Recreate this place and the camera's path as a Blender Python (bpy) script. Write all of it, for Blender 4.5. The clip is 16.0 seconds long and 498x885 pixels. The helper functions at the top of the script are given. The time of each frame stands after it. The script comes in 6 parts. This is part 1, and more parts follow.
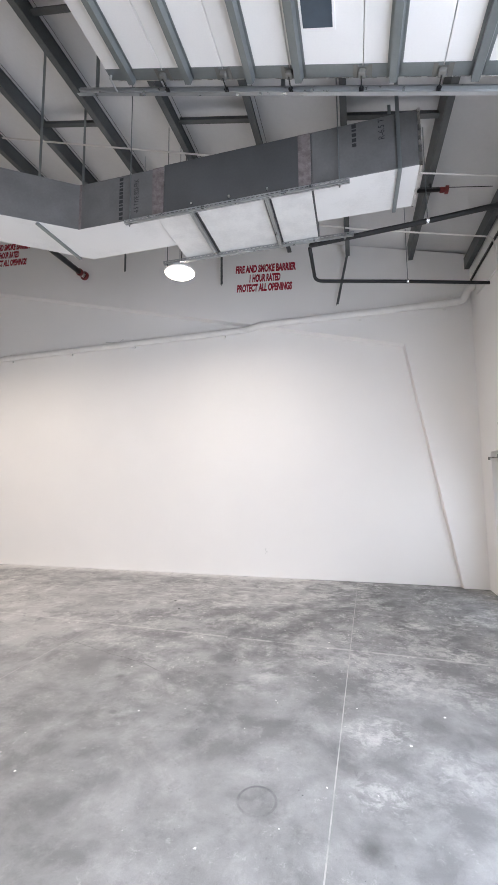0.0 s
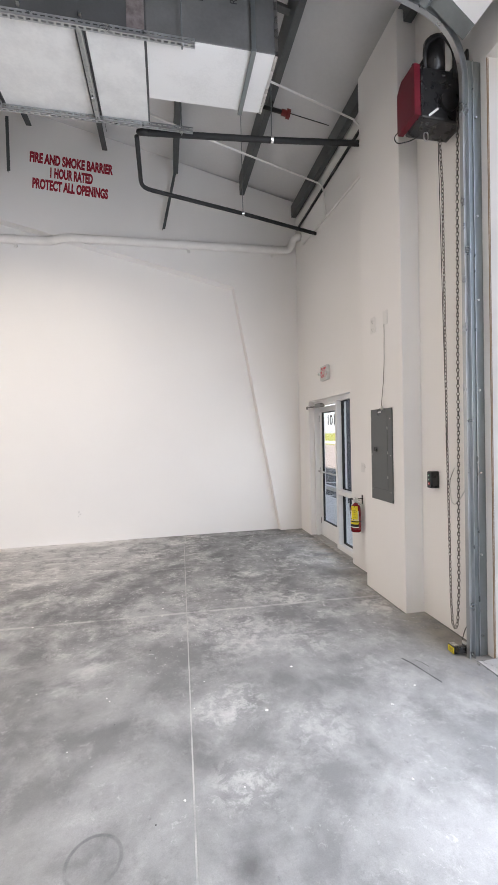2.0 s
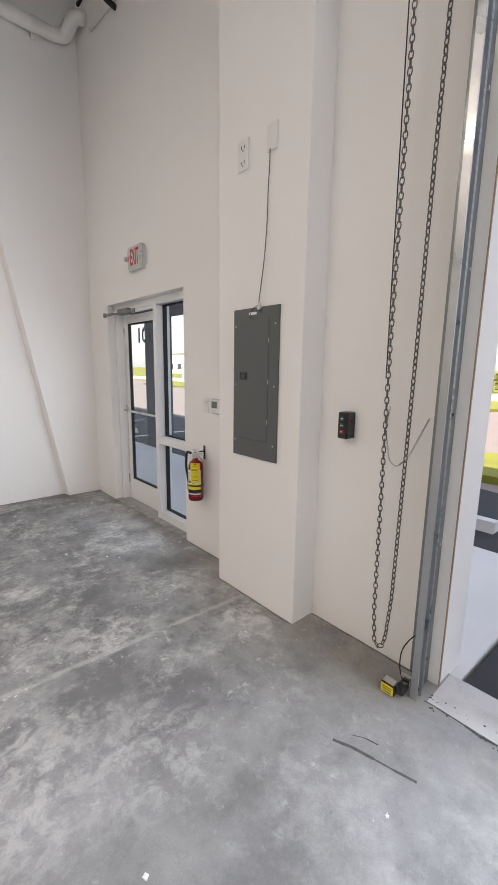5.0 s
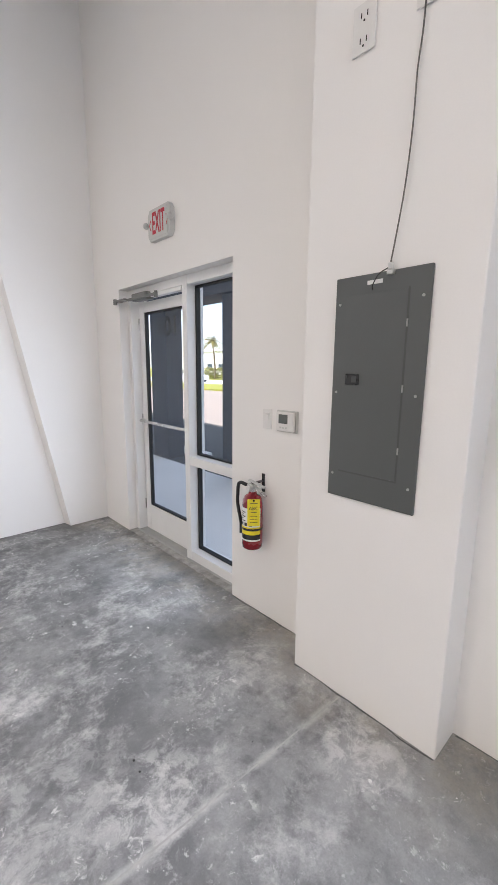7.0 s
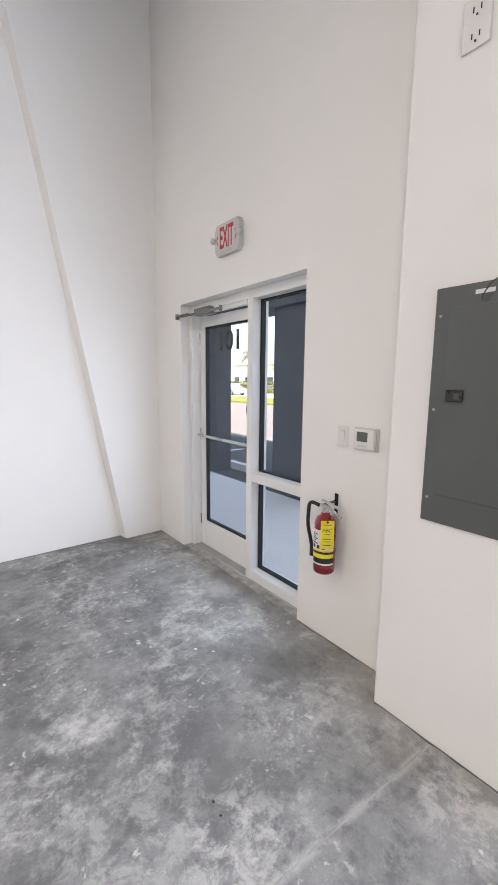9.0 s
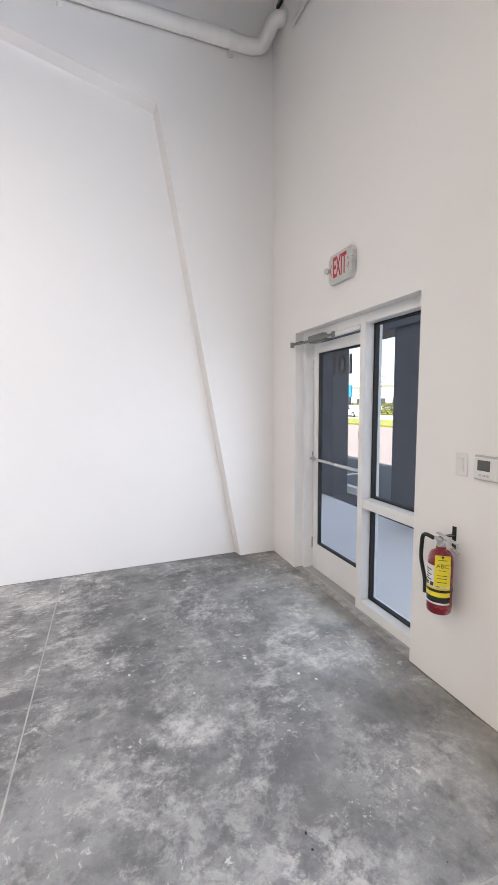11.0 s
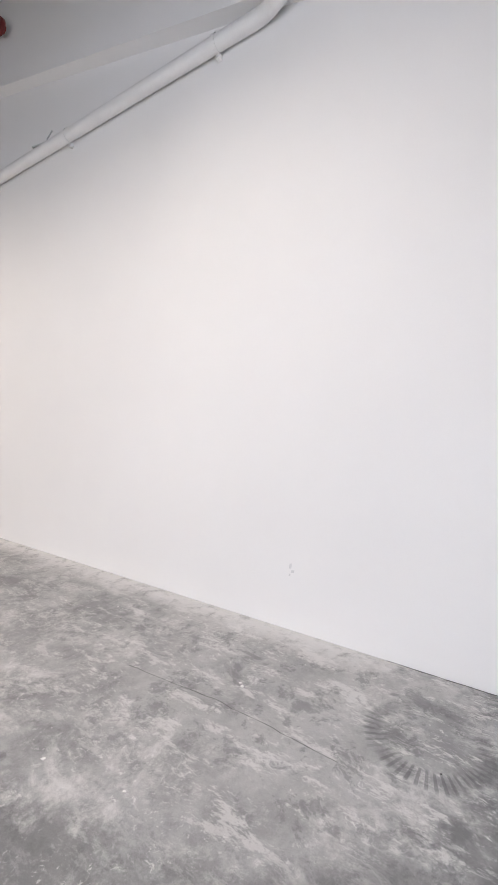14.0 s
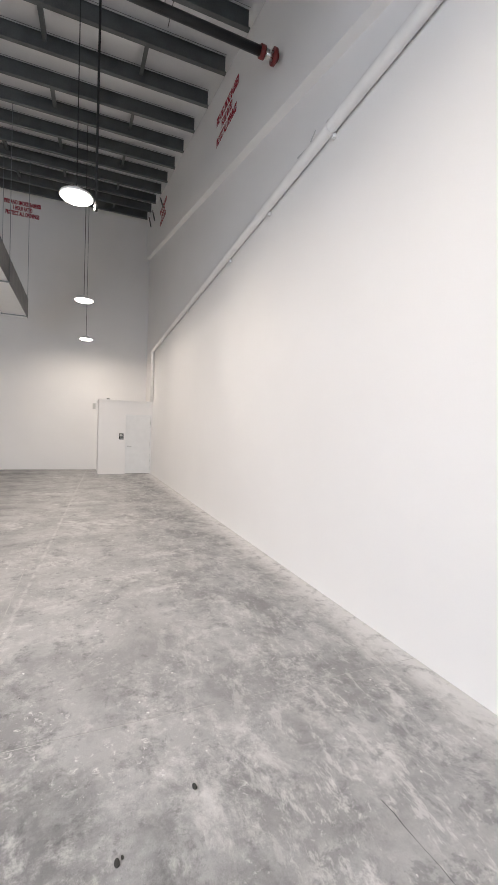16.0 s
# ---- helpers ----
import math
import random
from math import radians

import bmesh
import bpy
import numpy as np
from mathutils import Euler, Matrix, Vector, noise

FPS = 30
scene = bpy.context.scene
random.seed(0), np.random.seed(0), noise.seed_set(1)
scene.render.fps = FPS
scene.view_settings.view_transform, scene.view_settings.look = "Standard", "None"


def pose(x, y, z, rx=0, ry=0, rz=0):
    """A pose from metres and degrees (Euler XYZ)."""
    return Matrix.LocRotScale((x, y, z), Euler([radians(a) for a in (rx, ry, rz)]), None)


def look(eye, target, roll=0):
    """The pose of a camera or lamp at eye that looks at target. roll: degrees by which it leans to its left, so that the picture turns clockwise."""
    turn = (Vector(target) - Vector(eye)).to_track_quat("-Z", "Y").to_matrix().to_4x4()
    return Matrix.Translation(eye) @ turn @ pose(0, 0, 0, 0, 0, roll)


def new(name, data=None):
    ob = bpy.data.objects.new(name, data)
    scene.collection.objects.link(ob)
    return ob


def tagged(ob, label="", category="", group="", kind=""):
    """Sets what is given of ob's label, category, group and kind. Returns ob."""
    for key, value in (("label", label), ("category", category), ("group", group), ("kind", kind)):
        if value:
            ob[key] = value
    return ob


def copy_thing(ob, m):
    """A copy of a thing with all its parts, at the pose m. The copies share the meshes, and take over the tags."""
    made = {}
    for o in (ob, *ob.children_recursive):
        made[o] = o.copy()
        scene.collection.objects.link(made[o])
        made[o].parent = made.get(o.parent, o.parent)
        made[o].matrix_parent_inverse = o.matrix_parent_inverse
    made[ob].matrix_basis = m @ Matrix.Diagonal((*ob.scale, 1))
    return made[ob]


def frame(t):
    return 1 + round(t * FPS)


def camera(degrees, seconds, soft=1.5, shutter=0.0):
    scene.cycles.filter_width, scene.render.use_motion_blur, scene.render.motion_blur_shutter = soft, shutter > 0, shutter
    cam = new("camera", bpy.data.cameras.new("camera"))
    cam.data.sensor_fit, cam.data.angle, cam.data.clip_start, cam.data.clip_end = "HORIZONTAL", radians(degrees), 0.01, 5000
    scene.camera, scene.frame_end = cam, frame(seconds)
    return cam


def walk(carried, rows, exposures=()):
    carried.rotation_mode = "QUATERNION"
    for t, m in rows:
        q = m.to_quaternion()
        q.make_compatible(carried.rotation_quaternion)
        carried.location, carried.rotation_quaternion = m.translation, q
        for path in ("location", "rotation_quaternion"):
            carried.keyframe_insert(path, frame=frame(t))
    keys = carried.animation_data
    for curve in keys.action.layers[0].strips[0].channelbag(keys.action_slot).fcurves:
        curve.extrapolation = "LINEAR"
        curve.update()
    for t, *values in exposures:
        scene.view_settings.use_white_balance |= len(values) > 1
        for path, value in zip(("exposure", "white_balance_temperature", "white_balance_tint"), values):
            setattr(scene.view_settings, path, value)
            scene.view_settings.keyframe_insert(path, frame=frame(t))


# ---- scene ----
cam = camera(63.2, 16.0)
PATH = [
    (0, (0.096, 0.032, 1.727), (-0.403, 1.959, 1.928), -0.5),
    (0.5, (0.021, 0.055, 1.731), (-0.275, 2.024, 1.923), -1.1),
    (1, (-0.152, 0.147, 1.722), (-0.252, 2.139, 1.862), -1.5),
    (1.5, (-0.193, 0.422, 1.66), (-0.053, 2.417, 1.716), -1.5),
    (2, (-0.152, 0.695, 1.669), (0.248, 2.655, 1.63), -1.4),
    (2.5, (-0.161, 1.05, 1.642), (0.468, 2.944, 1.512), -1.3),
    (3, (-0.108, 1.335, 1.618), (0.715, 3.146, 1.403), -1.2),
    (3.5, (0.008, 1.642, 1.592), (0.99, 3.361, 1.306), -0.8),
    (3.7, (0.032, 1.752, 1.577), (1.069, 3.434, 1.271), -0.7),
    (5.8, (0.353, 2.968, 1.536), (1.782, 4.316, 1.16), 1.1),
    (6, (0.365, 3.064, 1.537), (1.811, 4.393, 1.156), 1.0),
    (6.5, (0.413, 3.29, 1.519), (1.825, 4.655, 1.142), 0.8),
    (7, (0.474, 3.524, 1.533), (1.816, 4.962, 1.17), 0.5),
    (7.5, (0.402, 3.708, 1.537), (1.697, 5.191, 1.189), 0.3),
    (8, (0.325, 3.82, 1.534), (1.599, 5.326, 1.203), 0.4),
    (10.3, (0.45, 3.597, 1.55), (1.444, 5.315, 1.302), 0.2),
    (10.5, (0.447, 3.6, 1.549), (1.379, 5.354, 1.314), 0.1),
    (11, (0.409, 3.641, 1.56), (1.12, 5.501, 1.366), -0.4),
    (11.5, (0.302, 3.745, 1.584), (0.718, 5.696, 1.437), -0.6),
    (12, (0.163, 3.856, 1.599), (0.232, 5.852, 1.495), -0.6),
    (12.5, (0.087, 4.047, 1.562), (-0.214, 6.024, 1.506), -0.3),
    (13, (0.058, 4.306, 1.543), (-0.557, 6.208, 1.495), 0.6),
    (13.5, (-0.03, 4.523, 1.539), (-0.874, 6.335, 1.474), 1.1),
    (14, (-0.192, 4.741, 1.565), (-1.254, 6.434, 1.492), 1.4),
    (14.5, (-0.304, 4.944, 1.59), (-1.59, 6.474, 1.51), 1.5),
    (15, (-0.444, 5.125, 1.585), (-1.947, 6.443, 1.521), 1.9),
    (15.5, (-0.594, 5.237, 1.585), (-2.299, 6.281, 1.529), 1.7),
    (16, (-0.796, 5.28, 1.609), (-2.65, 6.028, 1.565), 1.8),
]
walk(cam, [(t, look(eye, target, roll)) for t, eye, target, roll in PATH], exposures=[(0, 1.38, 6500, 15), (1.5, 1.36, 6650, 15), (3.7, 1.05, 7150, 15), (5.8, 1.32, 6550, 15), (8, 1.55, 6450, 15), (11, 1.55, 6500, 15), (13, 1.34, 6450, 16), (15, 1.33, 6450, 15), (16, 1.42, 6450, 14)])

# ---- plan ----
XF, XO = 2.135, 2.40          # front wall, inner and outer face
YN, YR = 7.445, 7.555         # party wall: upper face and recessed lower face
XB, YS = -18.0, -1.45          # back wall, south wall
SLOPE = 0.226


def purlin_z(x):
    return 5.39 + SLOPE * (2.1 - x)


def deck_z(x):
    return purlin_z(x) + 0.31


# ---- world, sun, lamps ----
world = bpy.data.worlds.new("sky")
scene.world = world
world.use_nodes = True
wn = world.node_tree.nodes
wl = world.node_tree.links
wn.clear()
w_out = wn.new("ShaderNodeOutputWorld")
w_bg = wn.new("ShaderNodeBackground")
w_sky = wn.new("ShaderNodeTexSky")
w_sky.sky_type = "NISHITA"
w_sky.sun_disc = False
w_sky.sun_elevation = radians(58)
w_sky.sun_rotation = radians(-80)
w_geo = wn.new("ShaderNodeTexCoord")
w_map = wn.new("ShaderNodeMapping")
w_map.inputs["Scale"].default_value = (1.0, 1.0, 2.6)
w_noise = wn.new("ShaderNodeTexNoise")
w_noise.inputs["Scale"].default_value = 2.2
w_noise.inputs["Detail"].default_value = 8
w_ramp = wn.new("ShaderNodeValToRGB")
w_ramp.color_ramp.elements[0].position = 0.40
w_ramp.color_ramp.elements[1].position = 0.60
w_mix = wn.new("ShaderNodeMixRGB")
w_mix.inputs["Color2"].default_value = (4.3, 4.5, 4.9, 1)
wl.new(w_geo.outputs["Generated"], w_map.inputs["Vector"])
wl.new(w_map.outputs["Vector"], w_noise.inputs["Vector"])
wl.new(w_noise.outputs["Fac"], w_ramp.inputs["Fac"])
wl.new(w_ramp.outputs["Color"], w_mix.inputs["Fac"])
wl.new(w_sky.outputs["Color"], w_mix.inputs["Color1"])
wl.new(w_mix.outputs["Color"], w_bg.inputs["Color"])
w_bg.inputs["Strength"].default_value = 0.13
wl.new(w_bg.outputs["Background"], w_out.inputs["Surface"])

sun_data = bpy.data.lights.new("sun", "SUN")
sun_data.energy, sun_data.angle, sun_data.color = 3.7, radians(0.5), (1.0, 0.95, 0.87)
sun = new("sun", sun_data)
sun.matrix_world = look((-20, 3, 33), (0, 0, 0))

day_data = bpy.data.lights.new("sky_through_door", "AREA")
day_data.shape, day_data.size, day_data.size_y = "RECTANGLE", 3.0, 4.0
day_data.energy, day_data.color = 140, (0.77, 0.87, 1.0)
day = new("sky_through_door", day_data)
day.matrix_world = look((2.12, 1.09, 2.1), (0.0, 1.09, 2.1))
front_data = bpy.data.lights.new("sky_through_storefront", "AREA")
front_data.shape, front_data.size, front_data.size_y = "RECTANGLE", 1.3, 1.9
front_data.energy, front_data.color = 6, (0.80, 0.90, 1.0)
front = new("sky_through_storefront", front_data)
front.matrix_world = look((2.09, 6.2, 1.12), (0.0, 6.2, 1.12))
LAMP_W, LAMP_COLOUR = 20, (1.0, 0.90, 0.78)


# ---- materials ----
def mat(name, base, rough=0.6, metal=0.0, var=0.08, scale=3.0, fine=60.0, bump=0.05, second=None, cover=0.5, rough_var=0.08, coat=0.0):
    """A surface with variation at two scales: broad stains and fine grain, with relief."""
    m = bpy.data.materials.new(name)
    m.use_nodes = True
    n, l = m.node_tree.nodes, m.node_tree.links
    b = n["Principled BSDF"]
    b.inputs["Metallic"].default_value = metal
    b.inputs["Coat Weight"].default_value = coat
    geo = n.new("ShaderNodeNewGeometry")
    big = n.new("ShaderNodeTexNoise")
    big.inputs["Scale"].default_value, big.inputs["Detail"].default_value = scale, 6
    small = n.new("ShaderNodeTexNoise")
    small.inputs["Scale"].default_value, small.inputs["Detail"].default_value = fine, 3
    l.new(geo.outputs["Position"], big.inputs["Vector"])
    l.new(geo.outputs["Position"], small.inputs["Vector"])
    add = n.new("ShaderNodeMath")
    add.operation = "MULTIPLY_ADD"
    add.inputs[1].default_value = 0.35
    l.new(small.outputs["Fac"], add.inputs[0])
    l.new(big.outputs["Fac"], add.inputs[2])
    ramp = n.new("ShaderNodeValToRGB")
    e = ramp.color_ramp.elements
    dark = second if second else tuple(c * (1 - var) for c in base)
    light = base if second else tuple(min(1, c * (1 + var)) for c in base)
    e[0].position, e[0].color = cover - 0.02 if not second else cover - 0.1, (*dark, 1)
    e[1].position, e[1].color = cover + 0.4 if not second else cover + 0.3, (*light, 1)
    l.new(add.outputs[0], ramp.inputs["Fac"])
    l.new(ramp.outputs["Color"], b.inputs["Base Color"])
    rr = n.new("ShaderNodeMapRange")
    rr.inputs["From Min"].default_value, rr.inputs["From Max"].default_value = 0.3, 0.7
    rr.inputs["To Min"].default_value, rr.inputs["To Max"].default_value = max(0.02, rough - rough_var), min(1, rough + rough_var)
    l.new(big.outputs["Fac"], rr.inputs["Value"])
    l.new(rr.outputs["Result"], b.inputs["Roughness"])
    if bump:
        bp = n.new("ShaderNodeBump")
        bp.inputs["Strength"].default_value, bp.inputs["Distance"].default_value = bump, 0.01
        l.new(add.outputs[0], bp.inputs["Height"])
        l.new(bp.outputs["Normal"], b.inputs["Normal"])
    return m


def glow(name, colour, strength):
    m = bpy.data.materials.new(name)
    m.use_nodes = True
    b = m.node_tree.nodes["Principled BSDF"]
    b.inputs["Base Color"].default_value = (*colour, 1)
    b.inputs["Emission Color"].default_value = (*colour, 1)
    b.inputs["Emission Strength"].default_value = strength
    return m


def glass(name, tint=(0.93, 0.96, 0.97)):
    m = bpy.data.materials.new(name)
    m.use_nodes = True
    n, l = m.node_tree.nodes, m.node_tree.links
    out = n["Material Output"]
    n.remove(n["Principled BSDF"])
    tr, gl, mix, lw = n.new("ShaderNodeBsdfTransparent"), n.new("ShaderNodeBsdfGlossy"), n.new("ShaderNodeMixShader"), n.new("ShaderNodeLayerWeight")
    tr.inputs["Color"].default_value = (*tint, 1)
    gl.inputs["Roughness"].default_value = 0.01
    lw.inputs["Blend"].default_value = 0.5
    power = n.new("ShaderNodeMath")
    power.operation = "POWER"
    power.inputs[1].default_value = 4.5
    l.new(lw.outputs["Facing"], power.inputs[0])
    soft = n.new("ShaderNodeMath")
    soft.operation = "MULTIPLY_ADD"
    soft.inputs[1].default_value, soft.inputs[2].default_value = 0.5, 0.02
    l.new(power.outputs[0], soft.inputs[0])
    l.new(soft.outputs[0], mix.inputs["Fac"])
    l.new(tr.outputs["BSDF"], mix.inputs[1])
    l.new(gl.outputs["BSDF"], mix.inputs[2])
    l.new(mix.outputs["Shader"], out.inputs["Surface"])
    return m


def concrete_floor(name, deep, mid, pale):
    """Troweled slab: broad clouds, darker damp stains, pale plaster dust and scuffs, tyre arcs, fine grain."""
    m = bpy.data.materials.new(name)
    m.use_nodes = True
    n, l = m.node_tree.nodes, m.node_tree.links
    b = n["Principled BSDF"]
    geo = n.new("ShaderNodeNewGeometry")

    def noise_tex(scale, detail, rough=0.55, dist=0.0):
        t = n.new("ShaderNodeTexNoise")
        t.inputs["Scale"].default_value, t.inputs["Detail"].default_value = scale, detail
        t.inputs["Roughness"].default_value, t.inputs["Distortion"].default_value = rough, dist
        l.new(geo.outputs["Position"], t.inputs["Vector"])
        return t.outputs["Fac"]

    def ramp(src, p0, p1, c0=(0, 0, 0, 1), c1=(1, 1, 1, 1)):
        r = n.new("ShaderNodeValToRGB")
        r.color_ramp.elements[0].position, r.color_ramp.elements[1].position = p0, p1
        r.color_ramp.elements[0].color, r.color_ramp.elements[1].color = c0, c1
        l.new(src, r.inputs["Fac"])
        return r.outputs["Color"]

    def mix(fac, a, c, mode="MIX"):
        x = n.new("ShaderNodeMixRGB")
        x.blend_type = mode
        if isinstance(fac, float):
            x.inputs["Fac"].default_value = fac
        else:
            l.new(fac, x.inputs["Fac"])
        for s, k in ((a, "Color1"), (c, "Color2")):
            if isinstance(s, tuple):
                x.inputs[k].default_value = s
            else:
                l.new(s, x.inputs[k])
        return x.outputs["Color"]

    def math_node(op, a, c=None):
        x = n.new("ShaderNodeMath")
        x.operation = op
        for i, s in enumerate((a, c)):
            if s is None:
                continue
            if isinstance(s, (int, float)):
                x.inputs[i].default_value = s
            else:
                l.new(s, x.inputs[i])
        return x.outputs[0]

    sep = n.new("ShaderNodeSeparateXYZ")
    l.new(geo.outputs["Position"], sep.inputs[0])

    def step(src, lo, hi):
        x = n.new("ShaderNodeMapRange")
        x.interpolation_type = "SMOOTHSTEP"
        x.inputs["From Min"].default_value, x.inputs["From Max"].default_value = lo, hi
        l.new(src, x.inputs["Value"])
        return x.outputs["Result"]

    cloud = noise_tex(1.5, 12, 0.74, 0.1)
    col = ramp(cloud, 0.43, 0.57, (*deep, 1), (*mid, 1))
    # trampled corner by the entrance: a darker, damper pour
    wobble = math_node("MULTIPLY", math_node("SUBTRACT", noise_tex(1.6, 5), 0.5), 1.6)
    corner = math_node("MULTIPLY", step(math_node("ADD", sep.outputs["X"], math_node("MULTIPLY", wobble, 0.35)), -0.5, 0.35), step(math_node("ADD", sep.outputs["Y"], wobble), 4.1, 6.0))
    col = mix(math_node("MULTIPLY", corner, 0.69), col, mix(ramp(noise_tex(2.6, 12, 0.76), 0.42, 0.60), tuple(c * 0.45 for c in deep) + (1,), tuple(c * 0.80 for c in mid) + (1,)))
    # the open floor is paler and smoother than the trampled strip by the walls
    zone = math_node("ADD", math_node("MULTIPLY", step(math_node("ADD", sep.outputs["Y"], wobble), 3.2, 5.4), 0.6), 0.4)
    open_floor = math_node("MULTIPLY", step(math_node("ADD", sep.outputs["X"], wobble), -1.5, -4.5), step(math_node("ADD", sep.outputs["Y"], wobble), 7.0, 5.6))
    near_door = math_node("MULTIPLY", step(math_node("ADD", sep.outputs["Y"], wobble), 4.6, 2.6), 0.06)
    col = mix(math_node("ADD", math_node("MULTIPLY", open_floor, 0.42), near_door), col, tuple(c * 0.9 for c in pale) + (1,))
    # smooth trowelled area by the roll-up opening
    smooth_area = math_node("MULTIPLY", step(math_node("ADD", sep.outputs["Y"], math_node("MULTIPLY", wobble, 0.8)), 4.7, 3.2), 0.72)
    col = mix(smooth_area, col, mix(ramp(noise_tex(1.5, 12, 0.66, 0.3), 0.41, 0.60), tuple(c * 0.50 for c in mid) + (1,), tuple(c * 0.88 for c in mid) + (1,)))
    rough_area = math_node("SUBTRACT", 1.0, smooth_area)
    # worn pale patches with grainy edges
    worn = math_node("MULTIPLY", ramp(noise_tex(2.2, 13, 0.80, 0.15), 0.50, 0.59), ramp(noise_tex(13.0, 10, 0.78), 0.40, 0.56))
    col = mix(math_node("MULTIPLY", math_node("MULTIPLY", worn, rough_area), 0.62), col, (*pale, 1))
    # plaster dust swept against the party wall
    swept = math_node("MULTIPLY", step(math_node("ADD", sep.outputs["Y"], math_node("MULTIPLY", wobble, 0.55)), 6.9, 7.6), ramp(noise_tex(5.5, 11, 0.76), 0.42, 0.55))
    swept = math_node("MULTIPLY", swept, step(sep.outputs["X"], 0.3, -0.6))
    col = mix(math_node("MULTIPLY", swept, 0.6), col, (*pale, 1))
    skirt = math_node("MULTIPLY", math_node("MULTIPLY", step(sep.outputs["Y"], 7.2, 7.5), step(sep.outputs["X"], -0.3, -1.2)), ramp(noise_tex(9.0, 8, 0.7), 0.36, 0.50))
    # dark blotches with ragged outlines
    col = mix(math_node("MULTIPLY", ramp(noise_tex(3.1, 12, 0.78, 0.1), 0.54, 0.64), math_node("MULTIPLY", zone, 0.55)), col, tuple(c * 0.5 for c in deep) + (1,))
    col = mix(math_node("MULTIPLY", ramp(noise_tex(8.0, 10, 0.76, 0.2), 0.56, 0.64), math_node("MULTIPLY", zone, 0.48)), col, tuple(c * 0.6 for c in deep) + (1,))
    # crusty plaster: crisp crumbs and short curling scrapes
    patch = ramp(noise_tex(1.9, 7, 0.68), 0.46, 0.58)
    crust = math_node("MULTIPLY", ramp(noise_tex(21.0, 10, 0.78, 0.5), 0.57, 0.62), patch)
    col = mix(math_node("MULTIPLY", math_node("MULTIPLY", crust, rough_area), 0.7), col, tuple(min(1, c * 1.3) for c in pale) + (1,))
    vor = n.new("ShaderNodeTexVoronoi")
    vor.feature = "DISTANCE_TO_EDGE"
    vor.inputs["Scale"].default_value = 9.0
    warp = n.new("ShaderNodeMixRGB")
    warp.blend_type = "ADD"
    warp.inputs["Fac"].default_value = 0.22
    wn3 = n.new("ShaderNodeTexNoise")
    wn3.inputs["Scale"].default_value, wn3.inputs["Detail"].default_value = 5.0, 4
    l.new(geo.outputs["Position"], wn3.inputs["Vector"])
    l.new(geo.outputs["Position"], warp.inputs["Color1"])
    l.new(wn3.outputs["Color"], warp.inputs["Color2"])
    l.new(warp.outputs["Color"], vor.inputs["Vector"])
    scrape = math_node("MULTIPLY", step(vor.outputs["Distance"], 0.06, 0.02), math_node("MULTIPLY", patch, ramp(noise_tex(4.3, 6, 0.7), 0.56, 0.66)))
    col = mix(math_node("MULTIPLY", scrape, math_node("MULTIPLY", corner, 0.5)), col, tuple(min(1, c * 1.2) for c in pale) + (1,))
    col = mix(math_node("MULTIPLY", ramp(noise_tex(40.0, 8, 0.75), 0.60, 0.68), 0.45), col, tuple(c * 0.5 for c in deep) + (1,))
    # dragged trowel streaks by the party wall
    turn = n.new("ShaderNodeMapping")
    turn.inputs["Rotation"].default_value = (0, 0, radians(38))
    turn.inputs["Scale"].default_value = (1.0, 2.6, 1.0)
    l.new(geo.outputs["Position"], turn.inputs["Vector"])
    drag = n.new("ShaderNodeTexNoise")
    drag.inputs["Scale"].default_value, drag.inputs["Detail"].default_value, drag.inputs["Roughness"].default_value = 3.2, 13, 0.80
    l.new(turn.outputs["Vector"], drag.inputs["Vector"])
    by_wall = math_node("MULTIPLY", step(math_node("ADD", sep.outputs["Y"], wobble), 5.3, 6.5), math_node("ADD", math_node("MULTIPLY", step(sep.outputs["X"], -4.5, -1.0), 0.6), 0.4))
    col = mix(math_node("MULTIPLY", math_node("MULTIPLY", ramp(drag.outputs["Fac"], 0.53, 0.57), math_node("MULTIPLY", by_wall, step(sep.outputs["X"], 0.5, -0.1))), 0.8), col, tuple(min(1, c * 1.1) for c in pale) + (1,))
    # paler slab west of the joint by the party wall
    col = mix(math_node("MULTIPLY", math_node("MULTIPLY", by_wall, step(math_node("ADD", sep.outputs["X"], math_node("MULTIPLY", wobble, 0.4)), 0.25, -0.9)), 0.38), col, tuple(c * 0.95 for c in pale) + (1,))
    dark_fleck = math_node("MULTIPLY", ramp(noise_tex(4.2, 13, 0.80, 0.3), 0.53, 0.57), by_wall)
    col = mix(math_node("MULTIPLY", dark_fleck, 0.48), col, tuple(c * 0.75 for c in deep) + (1,))
    # pale dust along the saw cut and sandy dirt along the front wall
    cut = math_node("MULTIPLY", step(math_node("ABSOLUTE", math_node("SUBTRACT", math_node("ADD", sep.outputs["Y"], math_node("MULTIPLY", sep.outputs["X"], 0.045)), 4.535)), 0.03, 0.003), ramp(noise_tex(7.0, 8, 0.7), 0.42, 0.54))
    col = mix(math_node("MULTIPLY", cut, 0.55), col, (*pale, 1))
    sand = math_node("MULTIPLY", step(math_node("ADD", sep.outputs["X"], math_node("MULTIPLY", wobble, 0.3)), 1.6, 2.0), ramp(noise_tex(3.5, 10, 0.75), 0.44, 0.58))
    col = mix(math_node("MULTIPLY", sand, 0.55), col, (0.34, 0.31, 0.26, 1))
    # broad pale swipes on the open floor
    swipe = math_node("MULTIPLY", ramp(noise_tex(1.05, 10, 0.70, 0.5), 0.56, 0.62), ramp(noise_tex(6.0, 9, 0.75), 0.42, 0.56))
